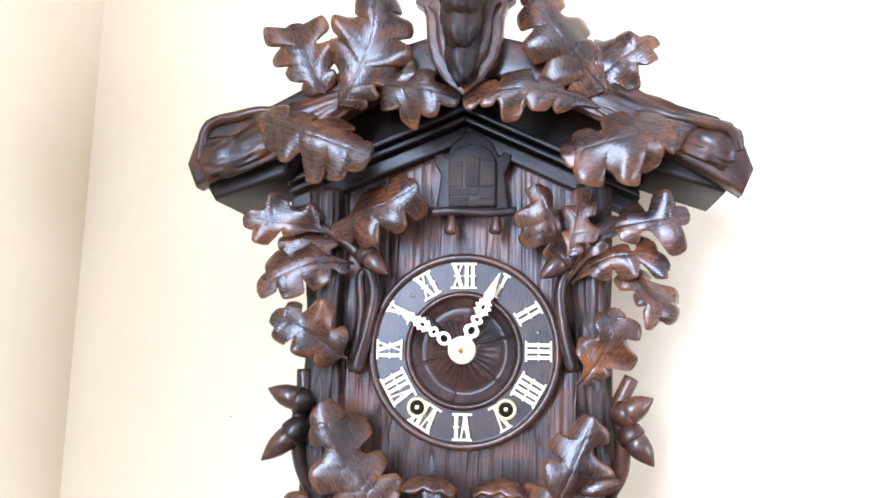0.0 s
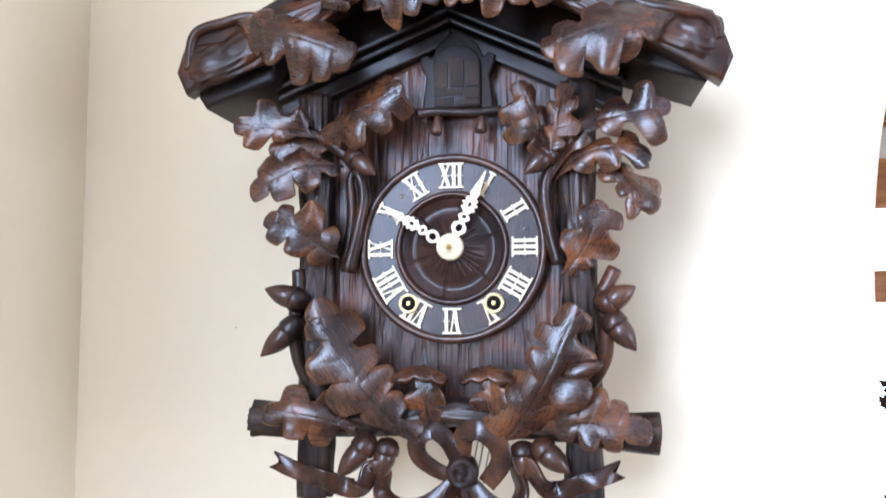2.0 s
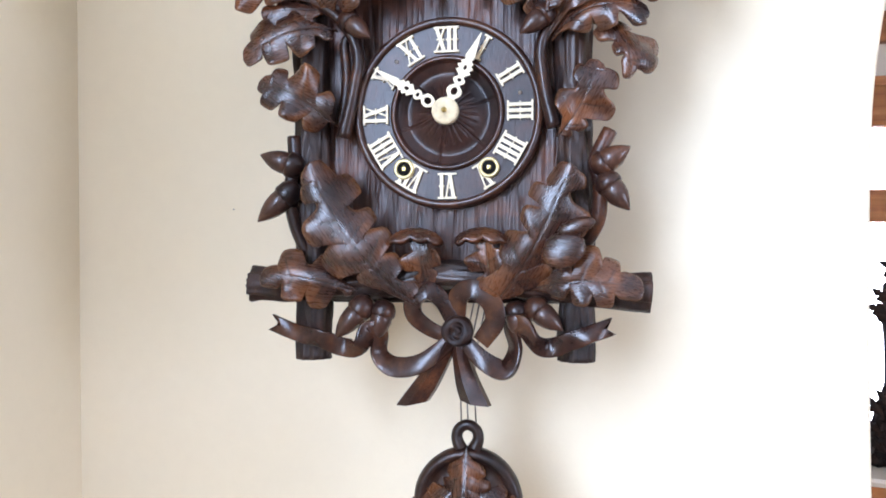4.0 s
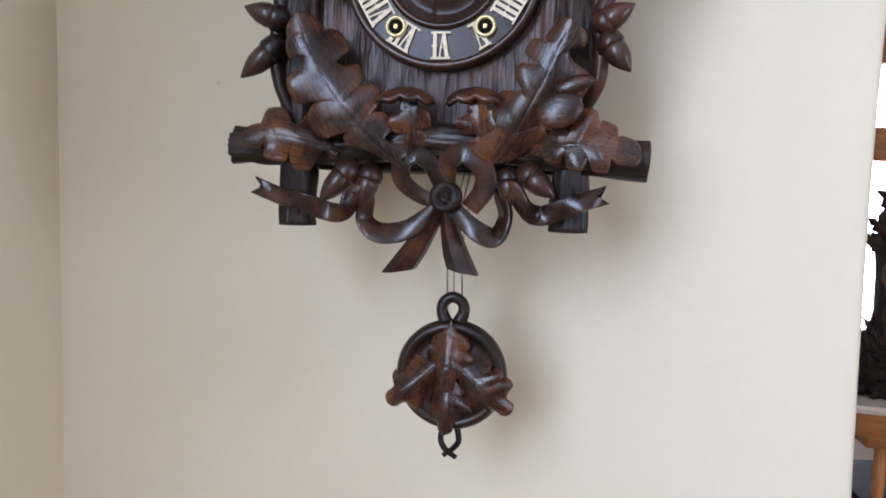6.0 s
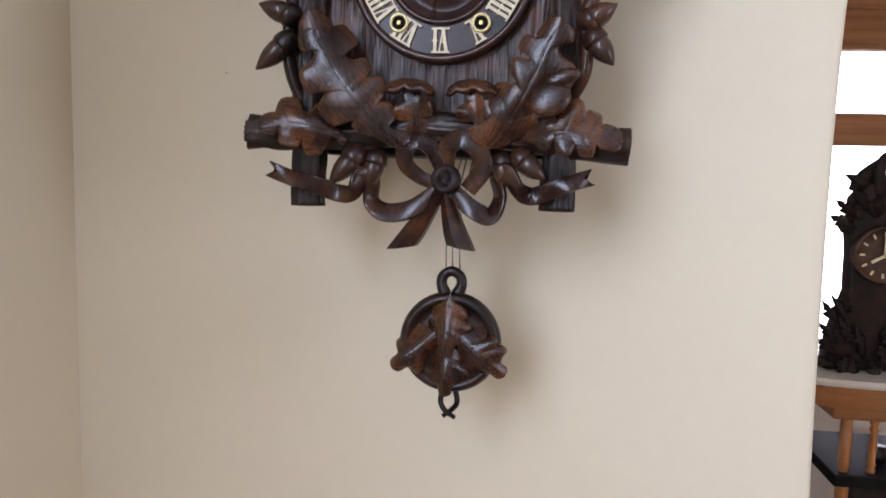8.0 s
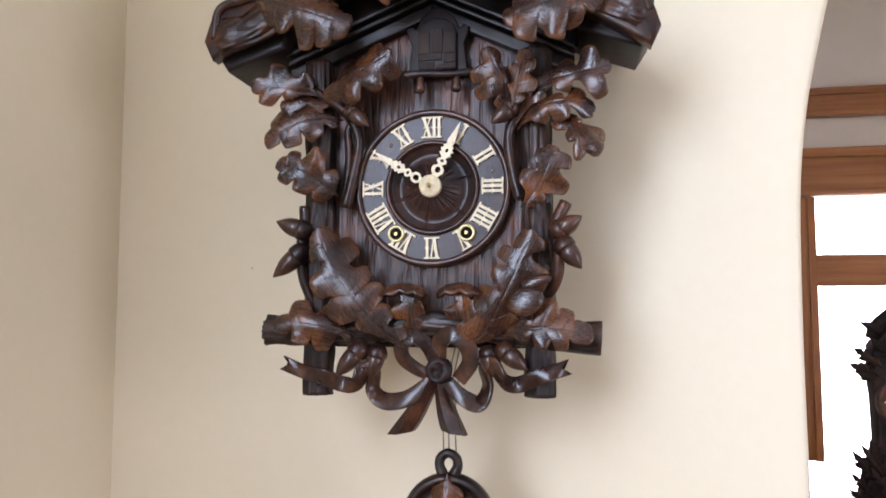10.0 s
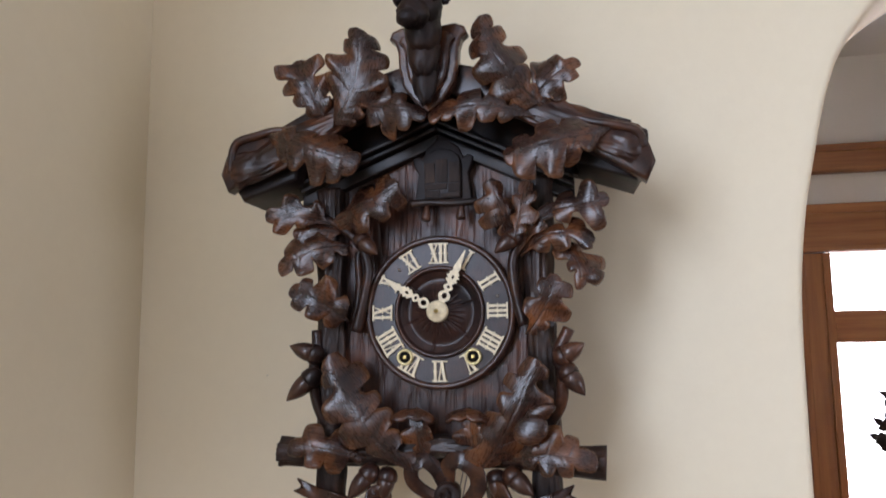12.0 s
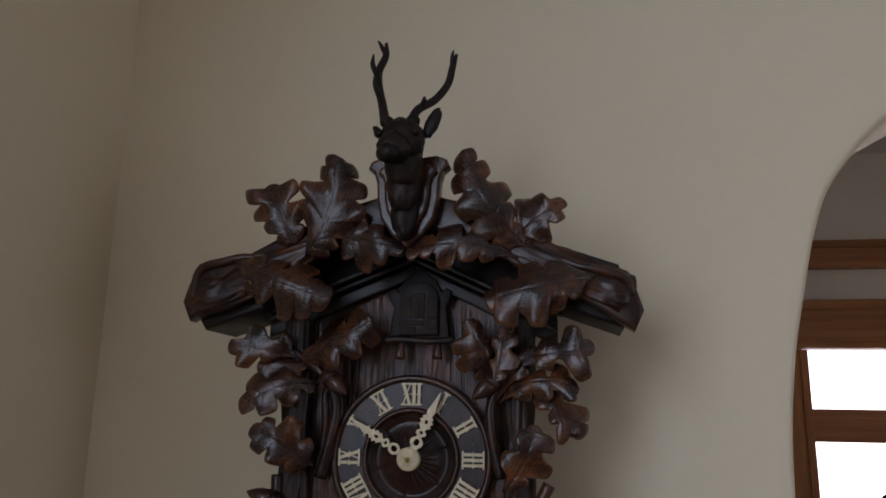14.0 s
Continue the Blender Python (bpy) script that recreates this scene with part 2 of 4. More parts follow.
def lathe(profile, seg=64, wobble=None):
    """A turned form about the y axis from (radius, y) points; one that starts off the axis is a ring."""
    verts, faces = [], []
    n = len(profile)
    for i, (r, y) in enumerate(profile):
        for k in range(seg):
            a = 2 * math.pi * k / seg
            dy = wobble(r, a) if wobble else 0.0
            verts.append((r * math.sin(a), y + dy, r * math.cos(a)))
    for i in range(n - 1):
        for k in range(seg):
            k2 = (k + 1) % seg
            faces.append((i * seg + k, i * seg + k2, (i + 1) * seg + k2, (i + 1) * seg + k))
    if profile[0][0] > 0.001:
        for k in range(seg):
            k2 = (k + 1) % seg
            faces.append(((n - 1) * seg + k, (n - 1) * seg + k2, k2, k))
    else:
        faces.append(tuple(range(seg)))
        faces.append(tuple(range((n - 1) * seg, n * seg))[::-1])
    return verts, faces


def spin_along(profile, a, b, seg=18):
    """A turned form along the line from a to b; profile: (share of the way, radius)."""
    a, b = Vector(a), Vector(b)
    d = b - a
    e = d.normalized()
    s = e.cross(Vector((0.1, -1, 0.2))).normalized()
    o = s.cross(e)
    verts, faces = [], []
    for u, r in profile:
        for k in range(seg):
            t = 2 * math.pi * k / seg
            verts.append(a + d * u + s * (r * math.cos(t)) + o * (r * math.sin(t)))
    n = len(profile)
    for i in range(n - 1):
        for k in range(seg):
            k2 = (k + 1) % seg
            faces.append((i * seg + k, i * seg + k2, (i + 1) * seg + k2, (i + 1) * seg + k))
    faces.append(tuple(range(seg)))
    faces.append(tuple(range((n - 1) * seg, n * seg))[::-1])
    return verts, faces


def even_lobes(width, count, rnd):
    """Tips (u, v) of the lobes on one side of a regular oak leaf of length 1."""
    tips = []
    for k in range(count):
        q = (k + 0.5) / count
        tips.append((0.27 + 0.58 * q + rnd.uniform(-0.02, 0.02), width * 0.5 * (0.70 + 0.30 * math.sin(math.pi * (0.05 + 0.75 * q)) - 0.10 * (q > 0.8)) * rnd.uniform(0.93, 1.06)))
    return tips


def leaf_side(tips, rnd, end, notch, n=104):
    """One edge of an oak leaf of length 1 with round lobes at the given tips: n points (u, v), and the row at which each tip lies."""
    pts = [(0.0, 0.016), (0.06, 0.024)]
    if tips[0][0] > 0.2:
        pts.append((tips[0][0] * 0.60, tips[0][1] * 0.50))
    marks = []
    for k, (u, v) in enumerate(tips):
        before = math.hypot(u - tips[k - 1][0], v - tips[k - 1][1]) if k else u
        after = math.hypot(u - tips[k + 1][0], v - tips[k + 1][1]) if k + 1 < len(tips) else math.hypot(1.0 - u, v)
        r = min(0.50 * min(before, after), 0.15, v * 0.60) * rnd.uniform(0.92, 1.05)
        th = radians(82 - 48 * min(1, u) ** 1.4)
        dx, dy = math.cos(th), math.sin(th)
        c = (u - dx * r, v - dy * r)
        if k:
            pu, pv = tips[k - 1]
            pts.append(((pu + u) / 2 - 0.22 * min(v, pv) * dx, (notch + rnd.uniform(-0.06, 0.04)) * min(v, pv)))
        pts += [(c[0] + r * (0.25 * dx - 0.97 * dy), c[1] + r * (0.25 * dy + 0.97 * dx)), (u, v), (c[0] + r * (0.35 * dx + 0.93 * dy), c[1] + r * (0.35 * dy - 0.93 * dx))]
        marks.append(len(pts) - 2)
    lu, lv = tips[-1]
    pts += [(min(0.89, (lu + 0.92) / 2 - 0.02), max(0.07, min(0.125, lv * 0.66))), (0.93, end), (0.98, end * 0.70), (1.0, 0.0)]
    c = smooth_path(pts, 12)
    run = np.concatenate([[0], np.cumsum(np.hypot(*np.diff(c, axis=0).T))])
    even = np.linspace(0, run[-1], n)
    edge = np.stack([np.interp(even, run, c[:, 0]), np.interp(even, run, c[:, 1])], axis=1)
    return edge, [int(round(run[m * 12] / run[-1] * (n - 1))) for m in marks]


def oak_leaf(base, tip, left=3, right=3, width=0.05, bend=0.0, arch=0.10, fold=-0.1, droop=0.24, wave=0.7, tilt=0.0, twist=0.0, thick=0.0040, seed=1, half=10, swell=0.32, blunt=0.115, notch=0.70):
    """A carved oak leaf with rounded lobes, a midrib, cut side veins and real thickness.
    left, right: the lobes' tips (u, v) as shares of the length, or a number of even lobes for the width; fold: how the halves rise (+) or fall (-)
    from the midrib; tilt and twist: degrees about the midrib; swell: broad hollows and swellings; blunt: how round its tip is; notch: how far out the cuts between the lobes reach."""
    rnd = random.Random(seed)
    b, t = Vector(base), Vector(tip)
    L = (t - b).length
    eu = (t - b).normalized()
    en0 = Vector((0, -1, 0))
    en0 = (en0 - eu * en0.dot(eu)).normalized()
    ev0 = eu.cross(en0).normalized()
    sides = [leaf_side(even_lobes(width / L * 1.03, q, rnd) if isinstance(q, int) else [(u, v * 1.06) for u, v in q], rnd, blunt, notch) for q in (left, right)]
    full = max(e[:, 1].max() for e, _ in sides)
    rows = len(sides[0][0])
    lifts = [[rnd.uniform(-1, 1) for _ in m] for _, m in sides]
    # where each row leaves the midrib: veins run forwards
    roots = np.maximum.accumulate(np.clip(np.mean([e[:, 0] - 0.70 * e[:, 1] * (1 - np.clip(e[:, 0], 0, 1) ** 3) for e, _ in sides], axis=0), 0, 1))
    for _ in range(12):
        roots[1:-1] = (roots[:-2] + roots[1:-1] + roots[2:]) / 3
    roots[-1] = 1.0
    cols = [math.copysign(abs(k / half) ** 1.45, k) for k in range(-half, half + 1)]
    top, back, stain, worn = [], [], [], []
    for i in range(rows):
        for v in cols:
            s = 0 if v < 0 else 1
            edge, marks = sides[s]
            a = abs(v)
            u = roots[i] + (edge[i, 0] - roots[i]) * a
            w = edge[i, 1] * a
            near = min(range(len(marks)), key=lambda k: abs(i - marks[k]))
            q = Matrix.Rotation(radians(tilt + twist * (u - 0.5)), 3, eu)
            en, ev = q @ en0, q @ ev0
            x = w / full
            soft = math.sqrt(x * x + 0.012) - 0.11
            sw = noise.noise(Vector((u * 2.6 + seed * 1.7, math.copysign(x, v) * 1.2, seed * 0.37)))
            lobe = math.exp(-((i - marks[near]) / 7.5) ** 2)
            h = full * (fold * soft - droop * x * x + wave * x * x * 0.8 * lifts[s][near] * lobe + swell * sw * (0.35 + 0.65 * min(1, x)))
            h += 0.030 * full * math.sin(math.pi * a) * lobe - 0.03 * full * a * a * (1 - lobe)
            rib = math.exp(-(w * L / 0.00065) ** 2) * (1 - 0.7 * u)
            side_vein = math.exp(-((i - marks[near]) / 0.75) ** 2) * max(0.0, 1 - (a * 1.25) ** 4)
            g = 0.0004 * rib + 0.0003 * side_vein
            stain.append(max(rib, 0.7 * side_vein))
            worn.append(max(0.0, (a - 0.80) / 0.20) ** 2)
            mid = b + eu * (L * u) + ev0 * (bend * L * 4 * u * (1 - u)) + en * (arch * L * 4 * u * (1 - u))
            sgn = 1 if v > 0 else -1
            p = mid + ev * (sgn * w * L) + en * (h * L - g - 0.0007 * max(0.0, (a - 0.86) / 0.14) ** 2)
            top.append(p)
            back.append(p - en * (thick * (1 - 0.4 * a ** 6)) - ev * (0.0012 * (a ** 8) * sgn))
    rows -= 1
    m = len(cols)
    n = len(top)
    verts = top + back
    faces = []
    for i in range(rows):
        for k in range(m - 1):
            f = (i * m + k, i * m + k + 1, (i + 1) * m + k + 1, (i + 1) * m + k)
            faces.append(f)
            faces.append(tuple(n + j for j in reversed(f)))
        for k in (0, m - 1):
            f = (i * m + k, (i + 1) * m + k, n + (i + 1) * m + k, n + i * m + k)
            faces.append(f if k == 0 else f[::-1])
    for i in (0, rows):
        for k in range(m - 1):
            f = (i * m + k, n + i * m + k, n + i * m + k + 1, i * m + k + 1)
            faces.append(f if i == 0 else f[::-1])
    m4 = Matrix((eu, ev0, en0)).transposed().to_4x4()
    m4.translation = b
    inv = m4.inverted()
    return [inv @ p for p in verts], faces, m4, stain + [0.0] * n, worn + [0.0] * n


def ribbon(pts, width, thick, steps=16, cut=0.0):
    """A carved band through (x, y, z, twist in degrees, width share): flat face forwards, thickness set along y."""
    c = smooth_path(pts, steps)
    n = len(c)
    verts, faces = [], []
    for i in range(n):
        d = Vector(c[min(i + 1, n - 1), :3] - c[max(i - 1, 0), :3]).normalized()
        side = d.cross(Vector((0, -1, 0))).normalized()
        q = Matrix.Rotation(radians(c[i, 3]), 3, d)
        side = q @ side
        out = side.cross(d).normalized()
        w = width * c[i, 4] * 0.5
        p = Vector(c[i, :3])
        for a, o in ((-1, 0.75), (-0.92, 1.0), (0, 0.8), (0.92, 1.0), (1, 0.75), (0.97, -0.9), (0, -1.0), (-0.97, -0.9)):
            back = d * (cut * width * (abs(a) - 0.5)) if i == n - 1 else Vector((0, 0, 0))
            verts.append(p + side * (w * a) + out * (thick * 0.5 * o) + back)
    for i in range(n - 1):
        for k in range(8):
            k2 = (k + 1) % 8
            faces.append((i * 8 + k, i * 8 + k2, (i + 1) * 8 + k2, (i + 1) * 8 + k))
    faces.append(tuple(range(8)))
    faces.append(tuple(range((n - 1) * 8, n * 8))[::-1])
    return verts, faces


# ---- the rooms ----
def structure(name, geo, mat, label, smooth=False):
    return tagged(part(name, geo, mat, smooth=smooth), label, "", "", "structure")


arch = [(0.425, 0.0), (0.412, 0.80), (0.403, 1.10), (0.399, 1.35), (0.399, 1.50), (0.402, 1.62), (0.412, 1.71), (0.424, 1.77), (0.440, 1.84), (0.452, 1.88), (0.463, 1.908), (0.482, 1.937), (0.511, 1.972), (0.555, 2.010), (0.62, 2.045), (0.72, 2.078), (0.85, 2.09), (1.0, 2.08), (1.10, 2.045), (1.18, 1.99), (1.25, 1.90), (1.29, 1.78), (1.30, 1.60), (1.30, 0.0)]
arch = smooth_path(arch, 4)


def arched_wall():
    """The wall with its arched opening, whose plaster corner is rounded off towards the clock."""
    bm = bmesh.new()
    loops = []
    for y, off in ((0.16, 0.022), (0.16, 0.009), (0.162, 0.005), (0.166, 0.002), (0.172, 0.0), (0.34, 0.0)):
        loop = []
        for x, z in arch:
            away = Vector((x - 0.87, 0, max(0.0, z - 1.65))).normalized()
            loop.append(bm.verts.new((x + away.x * off, y, z + away.z * off)))
        loops.append(loop)
    ends = []
    for loop in (loops[0], loops[-1]):
        y = loop[0].co.y
        rim = [bm.verts.new((x, y, z)) for x, z in ((3.0, 0.0), (3.0, 2.75), (-0.66, 2.75), (-0.66, 0.0))]
        bm.faces.new(loop + rim)
        ends.append(rim)
    for a, b in zip(ends[0], ends[0][1:]):
        q = ends[1][ends[0].index(a)], ends[1][ends[0].index(b)]
        bm.faces.new((a, b, q[1], q[0]))
    for a, b in zip(loops, loops[1:]):
        for n in range(len(a) - 1):
            bm.faces.new((a[n], a[n + 1], b[n + 1], b[n])).smooth = True
    return bm


structure("wall_north", arched_wall(), CREAM, "cream plaster wall with an arched opening")
left_wall = bmesh.new()
for y0, y1, z0, z1 in ((-3.4, -2.70, 0, 2.75), (-1.20, 0.16, 0, 2.75), (-2.70, -1.20, 0, 1.28), (-2.70, -1.20, 2.48, 2.75)):
    box(left_wall, -0.66, -0.463, y0, y1, z0, z1)
structure("wall_west", left_wall, CREAM, "cream plaster wall beside the clock")
# out of view; its gap is made up to seat the east fill
east = bmesh.new()
for y0, y1, z0, z1 in ((-3.4, -2.25, 0, 2.75), (-0.95, 2.7, 0, 2.75), (-2.25, -0.95, 0, 0.9), (-2.25, -0.95, 2.1, 2.75)):
    box(east, 3.0, 3.2, y0, y1, z0, z1)
structure("wall_east", east, LOW_BOUNCE, "unseen sand-coloured plaster wall with an opening added for the fill lamp")
# closes the room out of view; its dull tone limits bounce
structure("wall_south", box(bmesh.new(), -0.66, 3.2, -3.6, -3.4, 0, 2.75), LOW_BOUNCE, "unseen rear wall, sand-coloured to limit bounced light")
structure("floor", box(bmesh.new(), -0.66, 3.2, -3.6, 2.7, -0.1, 0), FLOOR, "brown wooden floor")
structure("ceiling", box(bmesh.new(), -0.66, 3.2, -3.6, 2.7, 2.75, 2.85), PALE, "pale plaster ceiling")
structure("wall_far_west", box(bmesh.new(), -0.66, -0.5, 0.345, 2.5, 0, 2.75), PALE, "pale plaster wall of the next room")
far_wall = bmesh.new()
for x0, x1, z0, z1 in ((-0.66, 1.03, 0, 2.75), (2.55, 3.0, 0, 2.75), (1.03, 2.55, 0, 0.69), (1.03, 2.55, 2.125, 2.75)):
    box(far_wall, x0, x1, 2.5, 2.7, z0, z1)
structure("wall_far", far_wall, PALE, "pale plaster wall with a bright window")
structure("ground", box(bmesh.new(), -400, 400, -400, 400, -0.3, -0.12), plain("grass_ground", (0.07, 0.09, 0.04), 0.9), "green ground outside")
structure("backdrop", box(bmesh.new(), -1.5, 5.0, 4.0, 4.05, -0.1, 5.0), glow, "bright overcast sky outside")

# far window
window = tagged(new("window_1"), "orange oak window frame with bright panes", "window", "", "structure")
WX, WY, WZ = 1.03, 2.5, 0.69
window.location = (WX, WY, WZ)


def wbar(name, x0, x1, y0, y1, z0, z1, mat, bevel=0.006, parent=window):
    return part(name, box(bmesh.new(), x0 - WX, x1 - WX, y0 - WY, y1 - WY, z0 - WZ, z1 - WZ, bevel), mat, parent, smooth=False)


wbar("window_head", 0.95, 2.60, 2.455, 2.58, 1.922, 2.122, OAK)
wbar("window_transom", 1.086, 2.48, 2.47, 2.55, 1.560, 1.688, OAK)
wbar("window_jamb", 1.034, 1.081, 2.505, 2.58, 0.86, 1.920, OAK_UP)
wbar("window_jamb", 2.482, 2.546, 2.47, 2.58, 0.73, 1.920, OAK_UP)
wbar("window_casing", 0.955, 1.083, 2.445, 2.499, 0.87, 1.920, OAK_UP, 0.014)
wbar("casing_bead", 0.957, 0.981, 2.434, 2.4435, 0.872, 1.918, OAK_UP, 0.004)
wbar("casing_bead", 1.050, 1.080, 2.436, 2.4435, 0.872, 1.918, OAK_UP, 0.003)
wbar("head_bead", 0.952, 2.598, 2.440, 2.453, 2.080, 2.118, OAK, 0.005)
wbar("head_bead", 0.952, 2.598, 2.444, 2.453, 1.926, 1.948, OAK, 0.003)
wbar("window_sill", 0.95, 2.60, 2.44, 2.58, 0.704, 0.728, OAK)
for z0, z1 in ((0.731, 1.558), (1.690, 1.919)):
    pane = wbar("pane", 1.086, 2.481, 2.512, 2.516, z0, z1, GLASS, 0.0)
    pane.visible_shadow = False
rail = structure("picture_rail", box(bmesh.new(), -0.5, 3.0, 2.455, 2.499, 2.250, 2.369, 0.008), OAK, "orange oak rail along the far wall")
part("rail_bead", box(bmesh.new(), -0.495, 2.995, 2.440, 2.453, 2.335, 2.366, 0.006), OAK, rail, smooth=False)
part("rail_bead", box(bmesh.new(), -0.495, 2.995, 2.444, 2.453, 2.254, 2.272, 0.004), OAK, rail, smooth=False)

# ---- the clock ----
CZ = 1.60
clock = thing("cuckoo_clock", (0, 0, CZ), "carved dark walnut cuckoo clock with oak leaves on the wall", "clock")

# case, front plate and side trunks
part("case", box(bmesh.new(), -0.112, 0.104, 0.024, 0.158, -0.165, 0.165, 0.003), WALNUT_DARK, clock)


def plate_geo():
    nx, nz = 260, 70
    verts, faces = [], []
    for j in range(nz + 1):
        for i in range(nx + 1):
            x = -0.116 + 0.222 * i / nx
            top = 0.190 - 0.36 * abs(x)
            z = -0.150 + (top + 0.150) * j / nz
            r = noise.noise(Vector((x * 330, 0.3, z * 9))) + 0.7 * noise.noise(Vector((x * 720, 4.2, z * 14)))
            cut = -1.0 if abs(noise.noise(Vector((x * 190, 7.7, z * 6)))) < 0.035 else 0.0
            verts.append((x, 0.012 - 0.0005 * r - 0.0014 * cut, z))
    n = len(verts)
    verts += [(x, 0.024, z) for x, y, z in verts]
    w = nx + 1
    for j in range(nz):
        for i in range(nx):
            f = (j * w + i, j * w + i + 1, (j + 1) * w + i + 1, (j + 1) * w + i)
            faces.append(f)
    ring = [i for i in range(w)] + [j * w + nx for j in range(1, nz + 1)] + [nz * w + i for i in range(nx - 1, -1, -1)] + [j * w for j in range(nz - 1, 0, -1)]
    for a, b in zip(ring, ring[1:] + ring[:1]):
        faces.append((b, a, n + a, n + b))
    return verts, faces


part("front_plate", plate_geo(), WALNUT_PLATE, clock, "dark walnut front board with carved vertical grain")
part("trunk", tube([(-0.121, 0.004, -0.213, 0.0145), (-0.121, 0.004, -0.10, 0.0150), (-0.122, 0.004, 0.0, 0.0142), (-0.124, 0.004, 0.14, 0.0150)], 48, 28, 0.30, 60, seed=1.0), WALNUT_BARK, clock, "carved bark column")
part("trunk", tube([(0.108, 0.004, -0.211, 0.0145), (0.108, 0.004, -0.10, 0.0148), (0.107, 0.004, 0.0, 0.0142), (0.108, 0.004, 0.14, 0.0150)], 48, 28, 0.30, 60, seed=5.0), WALNUT_BARK, clock, "carved bark column")
part("cross_log", tube([(-0.175, -0.004, -0.146, 0.0155), (-0.12, -0.004, -0.148, 0.0130), (-0.05, -0.004, -0.146, 0.0120), (0.003, -0.006, -0.138, 0.0125), (0.06, -0.004, -0.145, 0.0120), (0.12, -0.004, -0.150, 0.0135), (0.168, -0.004, -0.153, 0.0155)], 40, 16, 0.30, 60, seed=9.0), WALNUT_BARK, clock, "carved bark cross log")

# roof
def up(pts):
    """The crest stands slightly taller than its plan."""
    return [(x, z + 0.0375 * (z - 0.05)) for x, z in pts]


for s in (-1, 1):
    def mir(pts, s=s):
        return up([(s * x, z) for x, z in pts])
    panel = slab(mir([(0, 0.250), (0.205, 0.180), (0.207, 0.170), (0, 0.238)]), -0.036, 0.157, 0.001)
    part("roof_panel", panel, WALNUT_DARK, clock, smooth=False)
    end = 0.232 if s < 0 else 0.226
    lift = 0.010 if s < 0 else -0.004
    low = 0.0 if s < 0 else -0.012
    fas = slab(mir([(0, 0.256), (0.06, 0.240), (0.12, 0.216), (0.165, 0.187 + lift * 0.7), (0.190, 0.183 + lift), (end - 0.014, 0.176 + lift), (end - 0.005, 0.164 + low), (end, 0.148 + low), (end - 0.009, 0.129 + low), (end - 0.024, 0.139 + low), (0.15, 0.158), (0.11, 0.181), (0.07, 0.200), (0, 0.224)]), -0.050, -0.030, 0.004)
    part("barge_board", fas, WALNUT, clock, "thick carved walnut gable board", smooth=True)
    part("barge_carving", tube([(s * x, y, z + 0.0375 * (z - 0.05), r) for x, y, z, r in ((0.075, -0.046, 0.210, 0.004), (0.110, -0.047, 0.194, 0.014), (0.150, -0.047, 0.176, 0.019), (0.185, -0.046, 0.161, 0.019), (end - 0.022, -0.046, 0.154, 0.020), (end - 0.008, -0.042, 0.152, 0.015))], 56, 16, 0.24, flat=0.36, seed=2.0 + s), WALNUT, clock, "carved rustic grooves of the gable board")
    part("eave_scroll", tube([(s * x, y, z + 0.0375 * (z - 0.05), r) for x, y, z, r in ((end - 0.010, -0.046, 0.150, 0.005), (end - 0.018, -0.051, 0.169 + lift, 0.0045), (end - 0.045, -0.052, 0.177 + lift, 0.0045), (0.165, -0.051, 0.181 + lift, 0.004), (0.140, -0.048, 0.188, 0.003))], 14, 8), WALNUT, clock)
    part("eave_block", slab(mir([(0.150, 0.178), (end - 0.014, 0.172), (end - 0.006, 0.140), (end - 0.018, 0.122), (0.150, 0.142)]), -0.032, 0.046, 0.004), WALNUT_DARK, clock)
    run, foot = (0.156, 0.144) if s < 0 else (0.146, 0.136)
    for dz, y, h in ((0.0, -0.014, 0.005), (-0.007, -0.008, 0.005), (-0.014, -0.001, 0.013)):
        m = slab(mir([(0, 0.204 + dz), (run, foot + dz), (run, foot + dz - h), (0, 0.204 + dz - h)]), y, 0.02, 0.002)
        part("gable_moulding", m, GABLE_WOOD, clock, "dark grooved moulding", smooth=False)
    part("gable_back", slab(mir([(0, 0.238), (0.150, 0.186), (0.150, 0.140), (0, 0.186)]), 0.013 if s < 0 else 0.014, 0.034), WALNUT_DARK, clock, smooth=False)

# dial
def petals(r, a):
    """Cuts of the rosette: six long ones and short ones between."""
    d = 0.0
    turn = a / (2 * math.pi)
    for count, r0, r1, deep in ((6, 0.014, 0.0435, 0.0016), (24, 0.012, 0.026, 0.0010)):
        if r0 < r < r1:
            k = abs(((turn * count + 0.3) % 1) - 0.5) / count * 2 * math.pi * r
            d += deep * math.exp(-(k / 0.0008) ** 2)
    return d


bowl = [(0.0001, -0.0040), (0.010, -0.0045)]
for i in range(25):
    r = 0.012 + 0.032 * i / 24
    bowl.append((r, 0.0012 - 0.0052 * math.cos(math.pi * min(1, (r - 0.010) / 0.026)) - 0.004 * max(0, (r - 0.036) / 0.008)))
dial = part("dial", lathe(bowl + [(0.0450, -0.0020), (0.0462, -0.0030), (0.0478, -0.0028), (0.049, -0.0008), (0.0496, 0.0000), (0.0500, 0.0000), (0.056, 0.0000), (0.068, 0.0000), (0.0741, 0.0000), (0.0745, 0.0000), (0.0760, -0.0010), (0.0815, -0.0005), (0.0815, 0.016), (0.0001, 0.016)], 288, petals), DIAL_WOOD, clock, "round dark walnut dial with a carved rosette")
part("dial_rim", lathe([(0.0752, -0.0014), (0.0762, -0.0036), (0.0778, -0.0045), (0.0800, -0.0040), (0.0818, -0.0015), (0.0822, 0.010), (0.0752, 0.010)], 128), RIM_WOOD, dial, "raised reddish walnut rim")
